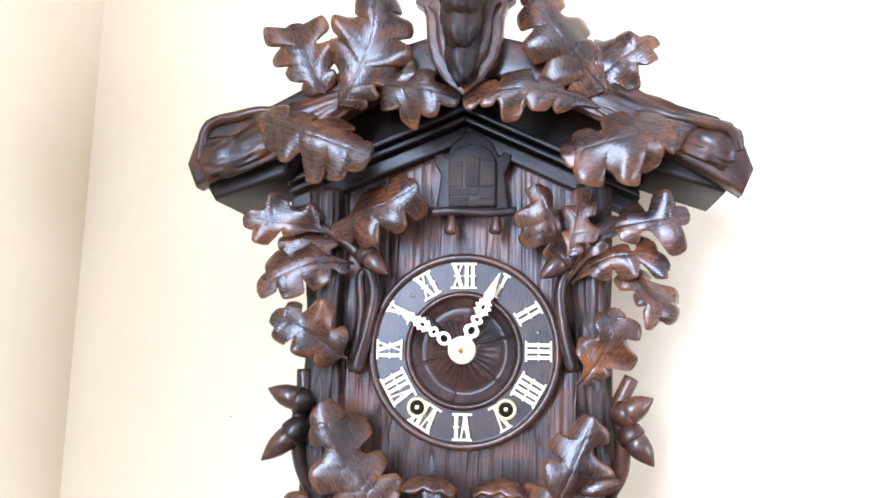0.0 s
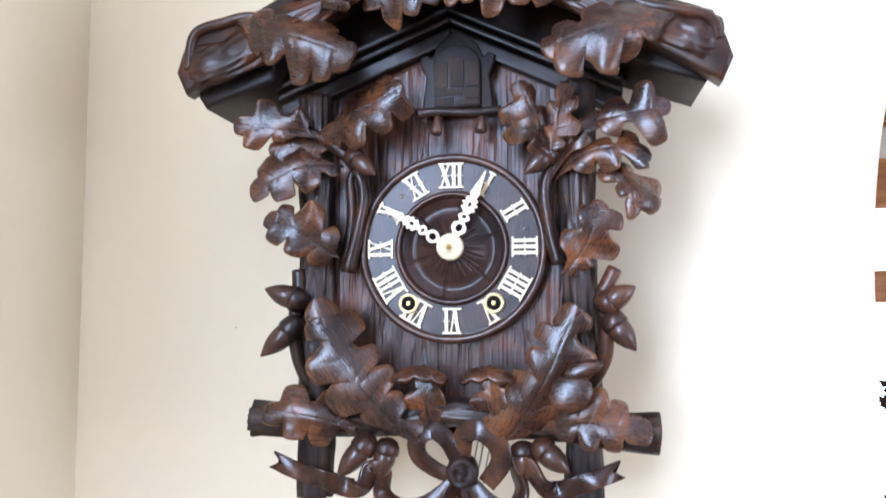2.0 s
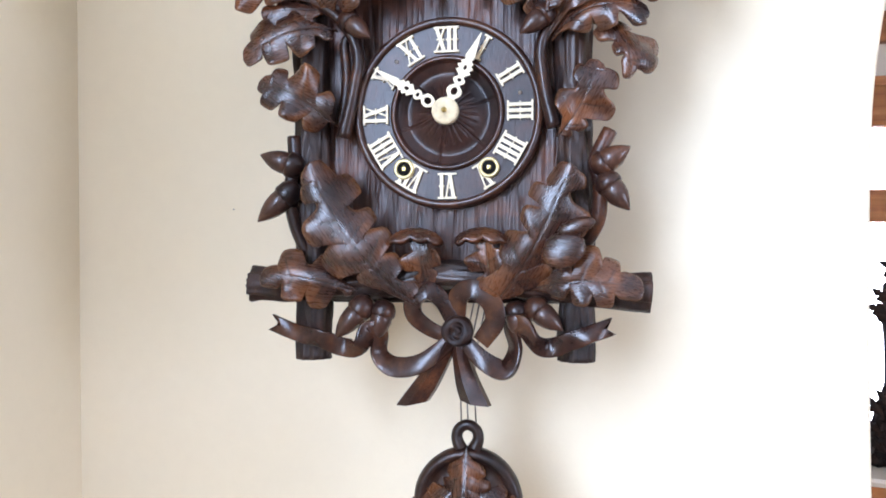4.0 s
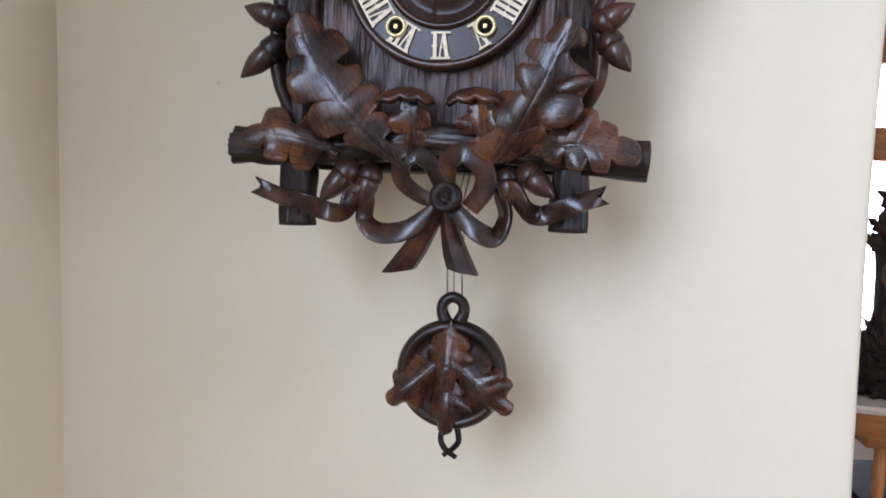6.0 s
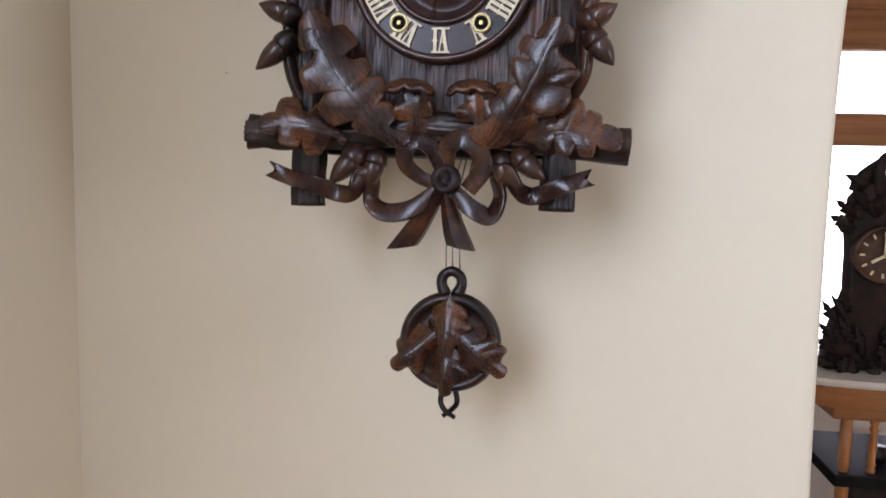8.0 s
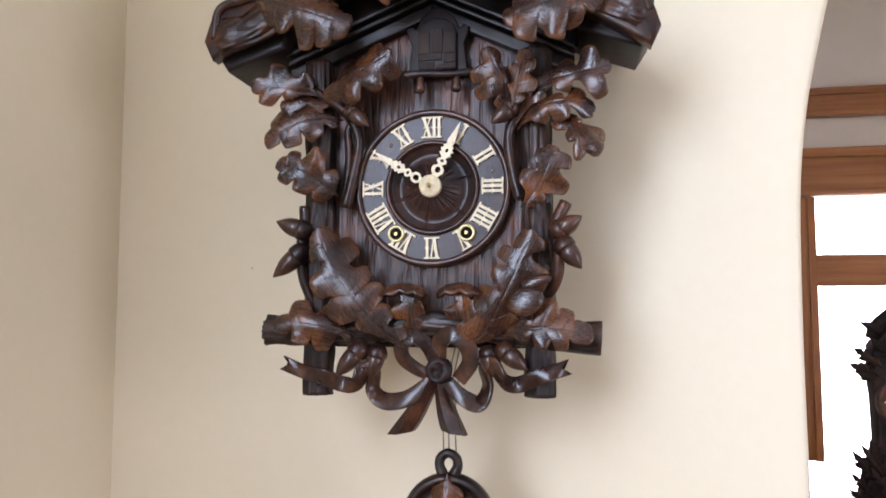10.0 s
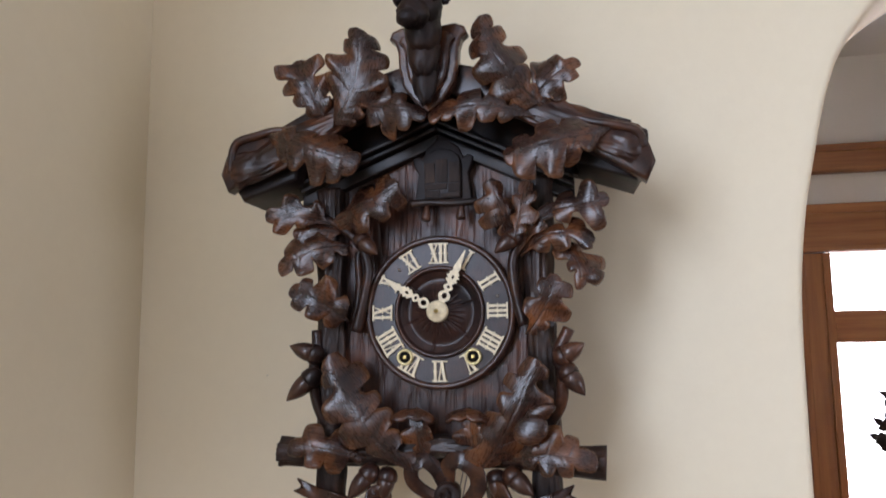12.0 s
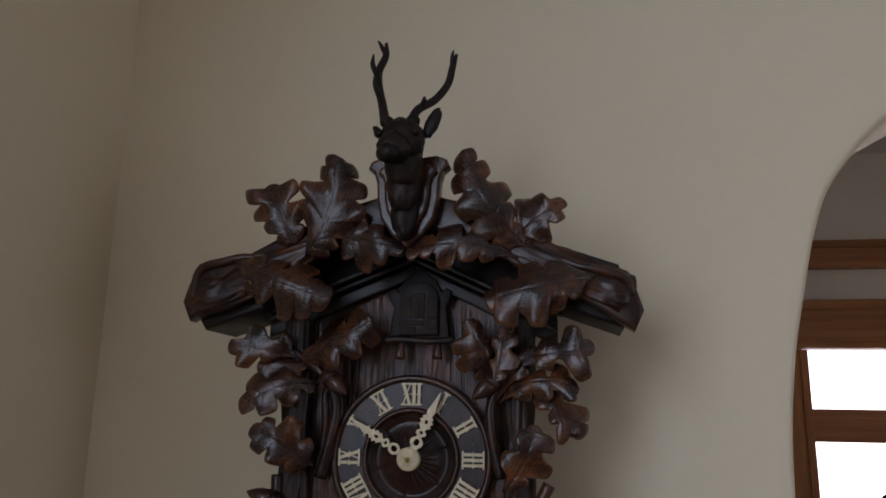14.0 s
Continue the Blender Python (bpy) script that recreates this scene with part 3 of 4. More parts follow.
part("dial_ring", lathe([(0.0450, -0.0025), (0.0458, -0.0036), (0.0472, -0.0038), (0.0486, -0.0024), (0.0492, 0.002), (0.0450, 0.002)], 128), RIM_WOOD, dial)


def stroke(bm, x0, z0, x1, z1, w):
    """A flat bar of bone between two points of the numeral's own plane."""
    a, b = Vector((x0, 0, z0)), Vector((x1, 0, z1))
    d = (b - a).normalized()
    s = Vector((d.z, 0, -d.x)) * (w / 2)
    y0, y1 = -0.0022, 0.0004
    vs = [bm.verts.new((p.x, y, p.z)) for y in (y0, y1) for p in (a - s, a + s, b + s, b - s)]
    for f in ((0, 1, 2, 3), (7, 6, 5, 4), (0, 4, 5, 1), (1, 5, 6, 2), (2, 6, 7, 3), (3, 7, 4, 0)):
        bm.faces.new([vs[i] for i in f])


def numeral(text):
    """One cut-out piece of bone: the strokes of a roman numeral between two bars."""
    h, thickbar, thin, cell = 0.0205, 0.0030, 0.0013, 0.00024
    widths = {"I": 0.0052, "V": 0.0096, "X": 0.0100}
    total = sum(widths[c] for c in text)
    x = -total / 2
    lines = [(-total / 2 - 0.0004, z, total / 2 + 0.0004, z, 0.0017) for z in (-h / 2, h / 2)]
    for c in text:
        w = widths[c]
        m = x + w / 2
        if c == "I":
            lines += [(m, -h / 2, m, h / 2, thickbar), (m - 0.0024, 0.0, m + 0.0024, 0.0, 0.0010)]
        elif c == "V":
            lines += [(x + 0.0018, h / 2, m + 0.0004, -h / 2, thickbar), (x + w - 0.0012, h / 2, m + 0.0004, -h / 2, thin), (x + 0.003, 0.0015, x + w - 0.003, 0.0015, 0.0010)]
        else:
            lines += [(x + 0.0016, h / 2, x + w - 0.0016, -h / 2, thickbar), (x + w - 0.0014, h / 2, x + 0.0014, -h / 2, thin), (x + 0.002, 0.0, x + w - 0.002, 0.0, 0.0010)]
        x += w
    nx, nz = int((total + 0.004) / cell), int((h + 0.004) / cell)
    gx, gz = np.meshgrid((np.arange(nx) - nx / 2 + 0.5) * cell, (np.arange(nz) - nz / 2 + 0.5) * cell, indexing="ij")
    filled = np.zeros((nx, nz), bool)
    for x0, z0, x1, z1, w in lines:
        n = math.hypot(x1 - x0, z1 - z0)
        ux, uz = (x1 - x0) / n, (z1 - z0) / n
        along, across = (gx - x0) * ux + (gz - z0) * uz, (gx - x0) * uz - (gz - z0) * ux
        filled |= (along > -0.0003) & (along < n + 0.0003) & (np.abs(across) < w / 2)
    filled = np.pad(filled, 1)
    verts, faces, known = [], [], {}

    def corner(i, k, back):
        if (i, k, back) not in known:
            known[i, k, back] = len(verts)
            verts.append(((i - 1 - nx / 2) * cell, 0.0004 if back else -0.0022, (k - 1 - nz / 2) * cell))
        return known[i, k, back]

    for i, k in zip(*np.nonzero(filled)):
        ring = ((i, k), (i + 1, k), (i + 1, k + 1), (i, k + 1))
        faces.append(tuple(corner(*c, 0) for c in ring))
        for (a, b), (di, dk) in zip(zip(ring, ring[1:] + ring[:1]), ((0, -1), (1, 0), (0, 1), (-1, 0))):
            if not filled[i + di, k + dk]:
                faces.append((corner(*b, 0), corner(*a, 0), corner(*a, 1), corner(*b, 1)))
    return verts, faces


for hour, text in enumerate("XII I II III IIII V VI VII VIII IX X XI".split()):
    a = radians(30 * hour)
    ob = part("numeral", numeral(text), BONE, dial, "pale bone roman numeral", smooth=False)
    ob.location = (0.0625 * math.sin(a), -0.0008, 0.0625 * math.cos(a))
    ob.rotation_euler = (0, a, 0)


def hand_outline(length, wide):
    """A pierced, leafy clock hand: two scrolls, a neck, a leaf with teeth and a slender point."""
    knots = ((0.0, 0.75), (0.06, 0.50), (0.13, 0.95), (0.20, 0.86), (0.25, 0.34), (0.29, 0.70), (0.33, 0.74), (0.37, 0.36), (0.41, 0.66), (0.44, 0.98), (0.47, 0.70), (0.51, 1.06), (0.54, 0.66), (0.57, 0.84), (0.61, 0.46), (0.66, 0.60), (0.74, 0.46), (0.87, 0.26), (1.0, 0.05))
    c = smooth_path(knots, 5)
    pts = [(max(wide * w, 0.0004), 0.008 + (length - 0.008) * u) for u, w in c]
    return [(-w, z) for w, z in pts] + [(w, z) for w, z in reversed(pts)]


def ring_hole(x, z, rx, rz, n=12):
    return [(x + rx * math.cos(2 * math.pi * k / n), z + rz * math.sin(2 * math.pi * k / n)) for k in range(n)]


for name, length, wide, ang, y in (("hour_hand", 0.073, 0.0058, -58.0, -0.0095), ("minute_hand", 0.071, 0.0068, 26.0, -0.0125)):
    holes = [ring_hole(0, 0.0180, 0.0030, 0.0034), ring_hole(0, 0.0282, 0.0020, 0.0016), ring_hole(0, 0.0395, 0.0016, 0.0022)]
    h = part(name, slab(hand_outline(length, wide), y, y + 0.0018, 0.0, holes), BONE, clock, "pierced pale bone clock hand", smooth=False)
    h.rotation_euler = (0, radians(ang), 0)
part("hand_hub", lathe([(0.0001, -0.0165), (0.0030, -0.0165), (0.0035, -0.0150), (0.0090, -0.0145), (0.0112, -0.0135), (0.0115, -0.0100), (0.0115, -0.0075), (0.005, -0.002), (0.0001, 0.0)], 40), BONE, clock, "round bone hub of the hands")
part("hand_nut", lathe([(0.0001, -0.0195), (0.0022, -0.0190), (0.0026, -0.0160), (0.0001, -0.0155)], 6), BRASS, clock)
for x in (-0.0375, 0.0360):
    k = part("winding_hole", lathe([(0.0058, -0.0030), (0.0060, -0.0046), (0.0074, -0.0052), (0.0086, -0.0046), (0.0090, -0.0020), (0.0090, 0.0004), (0.0058, 0.0006)], 36), PALE_BRASS, dial, "brass ring round a winding hole", at=(x, 0, -0.0475))
    # solid disc, its black stands in for the shade inside the opening
    part("hole", lathe([(0.0001, -0.0034), (0.0059, -0.0034), (0.0059, 0.0005), (0.0001, 0.0006)], 24), BLACK, k)
    part("arbor", box(bmesh.new(), -0.0016, 0.0016, -0.0046, 0, -0.0016, 0.0016, 0.0002), BRASS, k)
for x, z in ((0.0625, 0.0155), (-0.044, 0.046)):
    part("pin", lathe([(0.0001, -0.0012), (0.0016, -0.0010), (0.0020, 0.0004), (0.0001, 0.0005)], 14), WIRE, dial, at=(x, 0, z))

# cuckoo door
door_house = part("door_frame", slab([(-0.025, 0.118), (-0.021, 0.150), (-0.026, 0.160), (-0.027, 0.168), (-0.020, 0.170), (-0.016, 0.166), (-0.012, 0.178), (-0.004, 0.184), (0.000, 0.189), (0.011, 0.189), (0.016, 0.184), (0.024, 0.178), (0.029, 0.166), (0.034, 0.170), (0.040, 0.167), (0.038, 0.159), (0.034, 0.150), (0.038, 0.118)], -0.004, 0.010, 0.0015), WALNUT_DARK, clock, "dark carved frame of the bird door")
dpts = [(-0.013, 0.121), (-0.014, 0.160), (-0.011, 0.168), (-0.003, 0.174), (0.006, 0.176), (0.016, 0.174), (0.024, 0.168), (0.027, 0.160), (0.027, 0.121)]
part("bird_door", slab(dpts, -0.009, -0.003, 0.001), WALNUT_DARK, door_house, "small arched plank door")
for i, (x0, x1, z0, z1) in enumerate(((-0.013, 0.004, 0.122, 0.1295), (0.005, 0.026, 0.122, 0.1265), (-0.013, 0.012, 0.1305, 0.137), (0.013, 0.026, 0.1275, 0.137), (-0.0135, -0.001, 0.138, 0.1605), (0.0, 0.013, 0.138, 0.164), (0.014, 0.0262, 0.138, 0.1605))):
    part("door_plank", box(bmesh.new(), x0 + 0.0004, x1 - 0.0004, -0.0105, -0.0085, z0 + 0.0003, z1 - 0.0003, 0.0003), PLANK_WOOD, door_house)
part("perch", tube([(-0.028, -0.012, 0.1155, 0.0042), (-0.01, -0.013, 0.1165, 0.0038), (0.02, -0.013, 0.1145, 0.0036), (0.045, -0.012, 0.116, 0.0040)], 10, 6, 0.2), WALNUT_BARK, clock, "rough carved perch log")
for x in (-0.010, 0.028):
    part("perch_bracket", spin_along([(0, 0.0025), (0.5, 0.0035), (0.9, 0.0055), (1, 0.0045)], (x, -0.010, 0.118), (x - 0.001, -0.013, 0.097), 12), RIM_WOOD, clock)

# leaves: base, tip, width, then the carving of each
def place_leaf(name, made, mat, parent, label=""):
    ob = part(name, (made[0], made[1]), mat, parent, label)
    ob.matrix_local = made[2]
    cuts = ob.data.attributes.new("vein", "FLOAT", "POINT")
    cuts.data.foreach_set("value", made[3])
    rubbed = ob.data.attributes.new("worn", "FLOAT", "POINT")
    rubbed.data.foreach_set("value", made[4])
    n = len(made[0]) // 2
    for f in ob.data.polygons:
        if len({v >= n for v in f.vertices}) == 2:
            f.use_smooth = False
    return ob


def leaf(b, t, yb, yt, left, right, label="glossy carved walnut oak leaf", **kw):
    return place_leaf("oak_leaf", oak_leaf((b[0], yb, b[1]), (t[0], yt, t[1]), left, right, **kw), LEAF_WOOD, clock, label)


# crest
leaf((-0.111, 0.207), (-0.144, 0.273), -0.05, -0.054, ((0.20, 0.22), (0.45, 0.30), (0.70, 0.36), (0.98, 0.31),), ((0.20, 0.20), (0.50, 0.28), (0.88, 0.30),), fold=0.25, twist=15, tilt=8, seed=4)
leaf((-0.103, 0.194), (-0.071, 0.297), -0.052, -0.066, ((0.49, 0.31), (0.67, 0.30), (0.86, 0.15),), ((0.10, 0.18), (0.19, 0.21), (0.40, 0.28), (0.58, 0.31), (0.80, 0.26), (0.95, 0.16),), bend=0.14, fold=-0.2, twist=20, seed=3, arch=0.09)
leaf((-0.067, 0.215), (0.002, 0.198), -0.053, -0.06, ((0.35, 0.29), (0.60, 0.26),), ((0.25, 0.32), (0.53, 0.35), (0.77, 0.25),), fold=-0.15, tilt=-10, twist=-15, seed=5, arch=0.10)
leaf((0.119, 0.200), (0.058, 0.296), -0.052, -0.066, ((0.15, 0.18), (0.35, 0.23), (0.60, 0.23), (0.83, 0.16),), ((0.10, 0.08), (0.20, 0.12), (0.38, 0.17), (0.57, 0.25), (0.83, 0.16),), bend=-0.1, fold=-0.25, twist=-25, tilt=6, seed=6, arch=0.10)
leaf((0.109, 0.212), (0.157, 0.244), -0.05, -0.054, ((0.48, 0.48), (0.75, 0.33),), ((0.17, 0.32), (0.44, 0.40), (0.82, 0.27),), bend=-0.04, fold=0.2, tilt=-10, seed=7)
leaf((0.112, 0.190), (0.004, 0.196), -0.053, -0.064, ((0.32, 0.13), (0.50, 0.15), (0.70, 0.19), (0.86, 0.10),), ((0.20, 0.08), (0.42, 0.16), (0.69, 0.22),), bend=0.07, fold=-0.15, tilt=10, twist=20, seed=8, arch=0.08)
# roof ends
leaf((-0.180, 0.194), (-0.067, 0.148), -0.052, -0.072, ((0.33, 0.15), (0.49, 0.17), (0.72, 0.22), (0.87, 0.12),), ((0.35, 0.16), (0.51, 0.20), (0.73, 0.24), (0.88, 0.18),), bend=0.03, notch=0.60, fold=-0.3, arch=0.12, twist=-25, tilt=-4, seed=9)
leaf((0.185, 0.173), (0.081, 0.146), -0.052, -0.072, ((0.29, 0.15), (0.49, 0.21), (0.68, 0.30), (0.94, 0.22),), ((0.39, 0.23), (0.62, 0.26), (0.87, 0.16),), bend=-0.03, fold=-0.25, arch=0.13, twist=30, tilt=6, seed=10)
# upper sides
leaf((-0.116, 0.101), (-0.035, 0.134), -0.014, -0.036, ((0.63, 0.25), (0.90, 0.19),), ((0.13, 0.21), (0.45, 0.30), (0.76, 0.27), (0.96, 0.20),), bend=0.05, fold=-0.2, tilt=-8, twist=15, seed=11, arch=0.10)
leaf((-0.117, 0.098), (-0.187, 0.108), -0.014, -0.032, ((0.49, 0.16), (0.83, 0.24),), ((0.25, 0.26), (0.73, 0.30),), bend=0.03, fold=0.2, twist=-20, seed=12)
leaf((-0.103, 0.090), (-0.158, 0.088), -0.008, -0.024, ((0.45, 0.31), (0.96, 0.25),), ((0.72, 0.25),), fold=-0.15, tilt=8, seed=26)
leaf((-0.093, 0.073), (-0.171, 0.046), -0.014, -0.032, ((0.15, 0.14), (0.45, 0.23), (0.75, 0.24),), ((0.51, 0.25), (0.84, 0.26),), bend=0.07, fold=0.1, tilt=12, seed=13)
leaf((-0.095, -0.009), (-0.158, 0.027), -0.018, -0.03, ((0.27, 0.25), (0.57, 0.26), (0.86, 0.22),), ((0.22, 0.26), (0.59, 0.37), (0.89, 0.20),), bend=0.05, fold=0.15, twist=16, seed=14)
leaf((0.085, 0.072), (0.060, 0.134), -0.014, -0.032, ((0.22, 0.20), (0.48, 0.36), (0.76, 0.32),), ((0.30, 0.12), (0.60, 0.17), (0.92, 0.14),), fold=-0.3, tilt=14, seed=15)
leaf((0.086, 0.072), (0.099, 0.132), -0.036, -0.026, ((0.35, 0.14), (0.70, 0.16),), ((0.16, 0.16), (0.45, 0.30), (0.80, 0.20),), fold=0.05, tilt=-10, seed=35, swell=0.15, wave=0.3, droop=0.1, arch=0.03)
leaf((0.114, 0.097), (0.180, 0.107), -0.018, -0.036, ((0.45, 0.25), (0.84, 0.28),), ((0.38, 0.22), (0.89, 0.37),), fold=0.2, twist=18, tilt=-8, seed=16)
leaf((0.085, 0.055), (0.130, 0.106), -0.012, -0.024, ((0.65, 0.22),), ((0.65, 0.16),), bend=-0.05, fold=0.3, tilt=-15, seed=27)
leaf((0.089, 0.055), (0.165, 0.069), -0.014, -0.03, ((0.32, 0.19), (0.63, 0.14), (0.89, 0.21),), ((0.40, 0.18), (0.67, 0.22), (0.95, 0.18),), bend=-0.15, fold=-0.2, tilt=-14, seed=17)
leaf((0.123, 0.069), (0.150, 0.019), -0.012, -0.032, ((0.32, 0.25), (0.75, 0.44), (1.00, 0.36),), ((0.37, 0.26), (0.68, 0.18),), bend=-0.16, fold=-0.2, tilt=-12, seed=18, arch=0.10)
leaf((0.093, -0.026), (0.126, 0.034), -0.022, -0.026, ((0.49, 0.28), (0.86, 0.19),), ((0.10, 0.12), (0.28, 0.20), (0.60, 0.37), (0.95, 0.26),), bend=0.06, fold=0.2, twist=-20, tilt=6, seed=19)
# lower sides
leaf((-0.023, -0.163), (-0.111, -0.043), -0.022, -0.036, ((0.31, 0.11), (0.51, 0.20), (0.73, 0.18), (0.91, 0.10),), ((0.11, 0.10), (0.30, 0.14), (0.45, 0.19), (0.60, 0.18), (0.84, 0.17),), bend=-0.08, fold=-0.22, arch=0.06, wave=0.5, swell=0.3, twist=18, tilt=8, seed=20, notch=0.58, blunt=0.09)
leaf((-0.077, -0.151), (-0.158, -0.139), -0.016, -0.03, ((0.10, 0.09), (0.44, 0.27), (0.72, 0.22),), ((0.40, 0.27), (0.81, 0.26),), bend=0.04, fold=-0.1, twist=20, tilt=8, seed=22)
leaf((0.041, -0.162), (0.104, -0.049), -0.022, -0.038, ((0.10, 0.17), (0.44, 0.19), (0.65, 0.15), (0.80, 0.16),), ((0.16, 0.10), (0.33, 0.20), (0.52, 0.25), (0.77, 0.21), (0.97, 0.10),), bend=0.05, fold=-0.18, arch=0.06, wave=0.6, swell=0.3, twist=-22, seed=21, notch=0.60, blunt=0.09)
leaf((0.069, -0.150), (0.160, -0.149), -0.016, -0.032, ((0.37, 0.16), (0.62, 0.29), (0.79, 0.20),), ((0.33, 0.14), (0.54, 0.20), (0.74, 0.19),), bend=-0.06, fold=0.15, twist=-18, tilt=-8, seed=23)


def curled_tip(width, deep, roll, lobes, seed):
    """The tip of a leaf that curls forwards over itself, with a lobed hanging edge."""
    rnd = random.Random(seed)
    nx, nv = 44, 14
    off = rnd.uniform(0, 1)
    verts, faces = [], []
    for layer in (0.0, 0.003):
        for i in range(nx + 1):
            s = -1 + 2 * i / nx
            end = math.sqrt(max(0.0, 1 - s ** 4))
            hang = deep * end * (0.72 + 0.28 * abs(math.cos(math.pi * (s * lobes * 0.5 + off))))
            for k in range(nv + 1):
                q = k / nv
                ang = math.pi * (0.05 + 0.62 * q)
                r = roll * (0.35 + 0.65 * end) - layer
                y = -r * (1 - math.cos(ang)) - 0.002 * math.sin(3 * s + seed)
                z = r * math.sin(ang) - max(0, q - 0.45) * hang * 1.3 - 0.006 * s * s
                verts.append((s * width / 2 * (1 - 0.06 * q), y + layer * 0.3, z))
    w = nv + 1
    n = (nx + 1) * w
    for i in range(nx):
        for k in range(nv):
            f = (i * w + k, i * w + k + 1, (i + 1) * w + k + 1, (i + 1) * w + k)
            faces += [f, tuple(n + j for j in reversed(f))]
        for k in (0, nv):
            faces.append((i * w + k, (i + 1) * w + k, n + (i + 1) * w + k, n + i * w + k))
    for i in (0, nx):
        for k in range(nv):
            faces.append((i * w + k, i * w + k + 1, n + i * w + k + 1, n + i * w + k))
    return verts, faces


for bx, tx, wide, sd in ((-0.014, -0.022, 0.036, 24), (0.042, 0.033, 0.038, 25)):
    made = oak_leaf((bx, -0.010, -0.160), (tx, -0.022, -0.099), ((0.35, 0.14), (0.66, 0.24)), ((0.40, 0.17), (0.68, 0.28)), seed=sd, fold=0.3, droop=0.1, tilt=-10)
    body = place_leaf("oak_leaf", made, LEAF_WOOD, clock, "small carved leaf with a curled tip")
    tip = part("curled_tip", curled_tip(0.047, 0.015, 0.010, 3, sd), LEAF_WOOD, body)
    tip.matrix_local = made[2].inverted() @ Matrix.Translation((tx - 0.001, -0.022, -0.107))


# stems
part("stem", tube([(-0.090, -0.008, -0.020, 0.006), (-0.080, -0.010, 0.020, 0.0055), (-0.076, -0.010, 0.052, 0.005), (-0.090, -0.012, 0.080, 0.005), (-0.128, -0.010, 0.108, 0.004)], 12, 8, 0.12), WALNUT, clock)
part("stem", tube([(-0.093, -0.004, -0.010, 0.005), (-0.087, -0.006, 0.03, 0.0045), (-0.088, -0.008, 0.062, 0.004), (-0.076, -0.010, 0.070, 0.004)], 10, 8, 0.12), WALNUT, clock)
part("stem", tube([(0.091, -0.008, -0.016, 0.006), (0.082, -0.010, 0.022, 0.0055), (0.081, -0.010, 0.054, 0.005), (0.098, -0.012, 0.082, 0.005), (0.128, -0.010, 0.106, 0.004)], 12, 8, 0.12), WALNUT, clock)
part("stem", tube([(-0.124, -0.004, -0.120, 0.006), (-0.134, -0.008, -0.095, 0.006), (-0.137, -0.012, -0.066, 0.006), (-0.133, -0.012, -0.040, 0.006), (-0.134, -0.010, -0.018, 0.0058)], 12, 8, 0.12), WALNUT, clock)
part("stem", tube([(0.112, -0.004, -0.118, 0.006), (0.126, -0.008, -0.092, 0.0065), (0.127, -0.012, -0.062, 0.006), (0.124, -0.012, -0.045, 0.006), (0.136, -0.010, -0.020, 0.006)], 12, 8, 0.12), WALNUT, clock)


def acorn(cap, tip, r=0.0085):
    a = part("acorn", spin_along([(0.28, r * 0.7), (0.34, r * 0.98), (0.5, r), (0.66, r * 0.88), (0.8, r * 0.62), (0.92, r * 0.3), (1.0, r * 0.06)], cap, tip), RIM_WOOD, clock, "smooth carved acorn")
    part("acorn_cup", spin_along([(0.0, r * 0.35), (0.06, r * 0.8), (0.18, r * 1.10), (0.32, r * 1.16), (0.37, r * 1.08), (0.375, r * 0.9)], cap, tip), WALNUT, a)


acorn((-0.088, -0.016, 0.083), (-0.061, -0.026, 0.061))
acorn((0.090, -0.016, 0.080), (0.064, -0.026, 0.058))
acorn((-0.124, -0.014, -0.047), (-0.161, -0.020, -0.034), 0.0098)
acorn((-0.128, -0.016, -0.060), (-0.163, -0.022, -0.092), 0.0098)
acorn((0.121, -0.014, -0.053), (0.151, -0.020, -0.035), 0.0098)
acorn((0.128, -0.016, -0.056), (0.150, -0.022, -0.086), 0.0098)
acorn((-0.066, -0.012, -0.158), (-0.095, -0.020, -0.192), 0.0098)
acorn((0.068, -0.012, -0.160), (0.097, -0.020, -0.183), 0.0098)
acorn((-0.052, -0.010, -0.160), (-0.062, -0.014, -0.196), 0.0095)
acorn((0.058, -0.010, -0.160), (0.062, -0.014, -0.192), 0.0095)

# ribbon bow
crisp(part("ribbon", ribbon([(0.004, -0.014, -0.194, 0, 0.8), (-0.020, -0.020, -0.212, 14, 1.0), (-0.044, -0.017, -0.216, 22, 1.1), (-0.058, -0.012, -0.206, 45, 1.0), (-0.057, -0.014, -0.188, 40, 0.9), (-0.066, -0.021, -0.184, -25, 0.9), (-0.072, -0.022, -0.198, -45, 1.0), (-0.088, -0.017, -0.200, 14, 1.0), (-0.108, -0.022, -0.192, -18, 1.0), (-0.130, -0.018, -0.188, 24, 0.9), (-0.149, -0.016, -0.181, -8, 0.9)], 0.0160, 0.004, cut=0.7), RIBBON_WOOD, clock, "carved flowing ribbon end"), lambda i: i % 8 in (1, 2, 5, 6))
crisp(part("ribbon", ribbon([(0.016, -0.014, -0.194, 0, 0.8), (0.034, -0.020, -0.210, -14, 1.0), (0.050, -0.018, -0.216, -35, 1.1), (0.058, -0.012, -0.200, -50, 1.0), (0.055, -0.014, -0.182, -35, 0.9), (0.064, -0.021, -0.178, 15, 0.9), (0.074, -0.022, -0.192, 40, 1.0), (0.086, -0.016, -0.198, -16, 1.0), (0.102, -0.020, -0.192, 16, 1.0), (0.118, -0.022, -0.186, -22, 0.9), (0.133, -0.016, -0.181, 10, 0.9)], 0.0160, 0.004, cut=0.7), RIBBON_WOOD, clock, "carved flowing ribbon end"), lambda i: i % 8 in (1, 2, 5, 6))
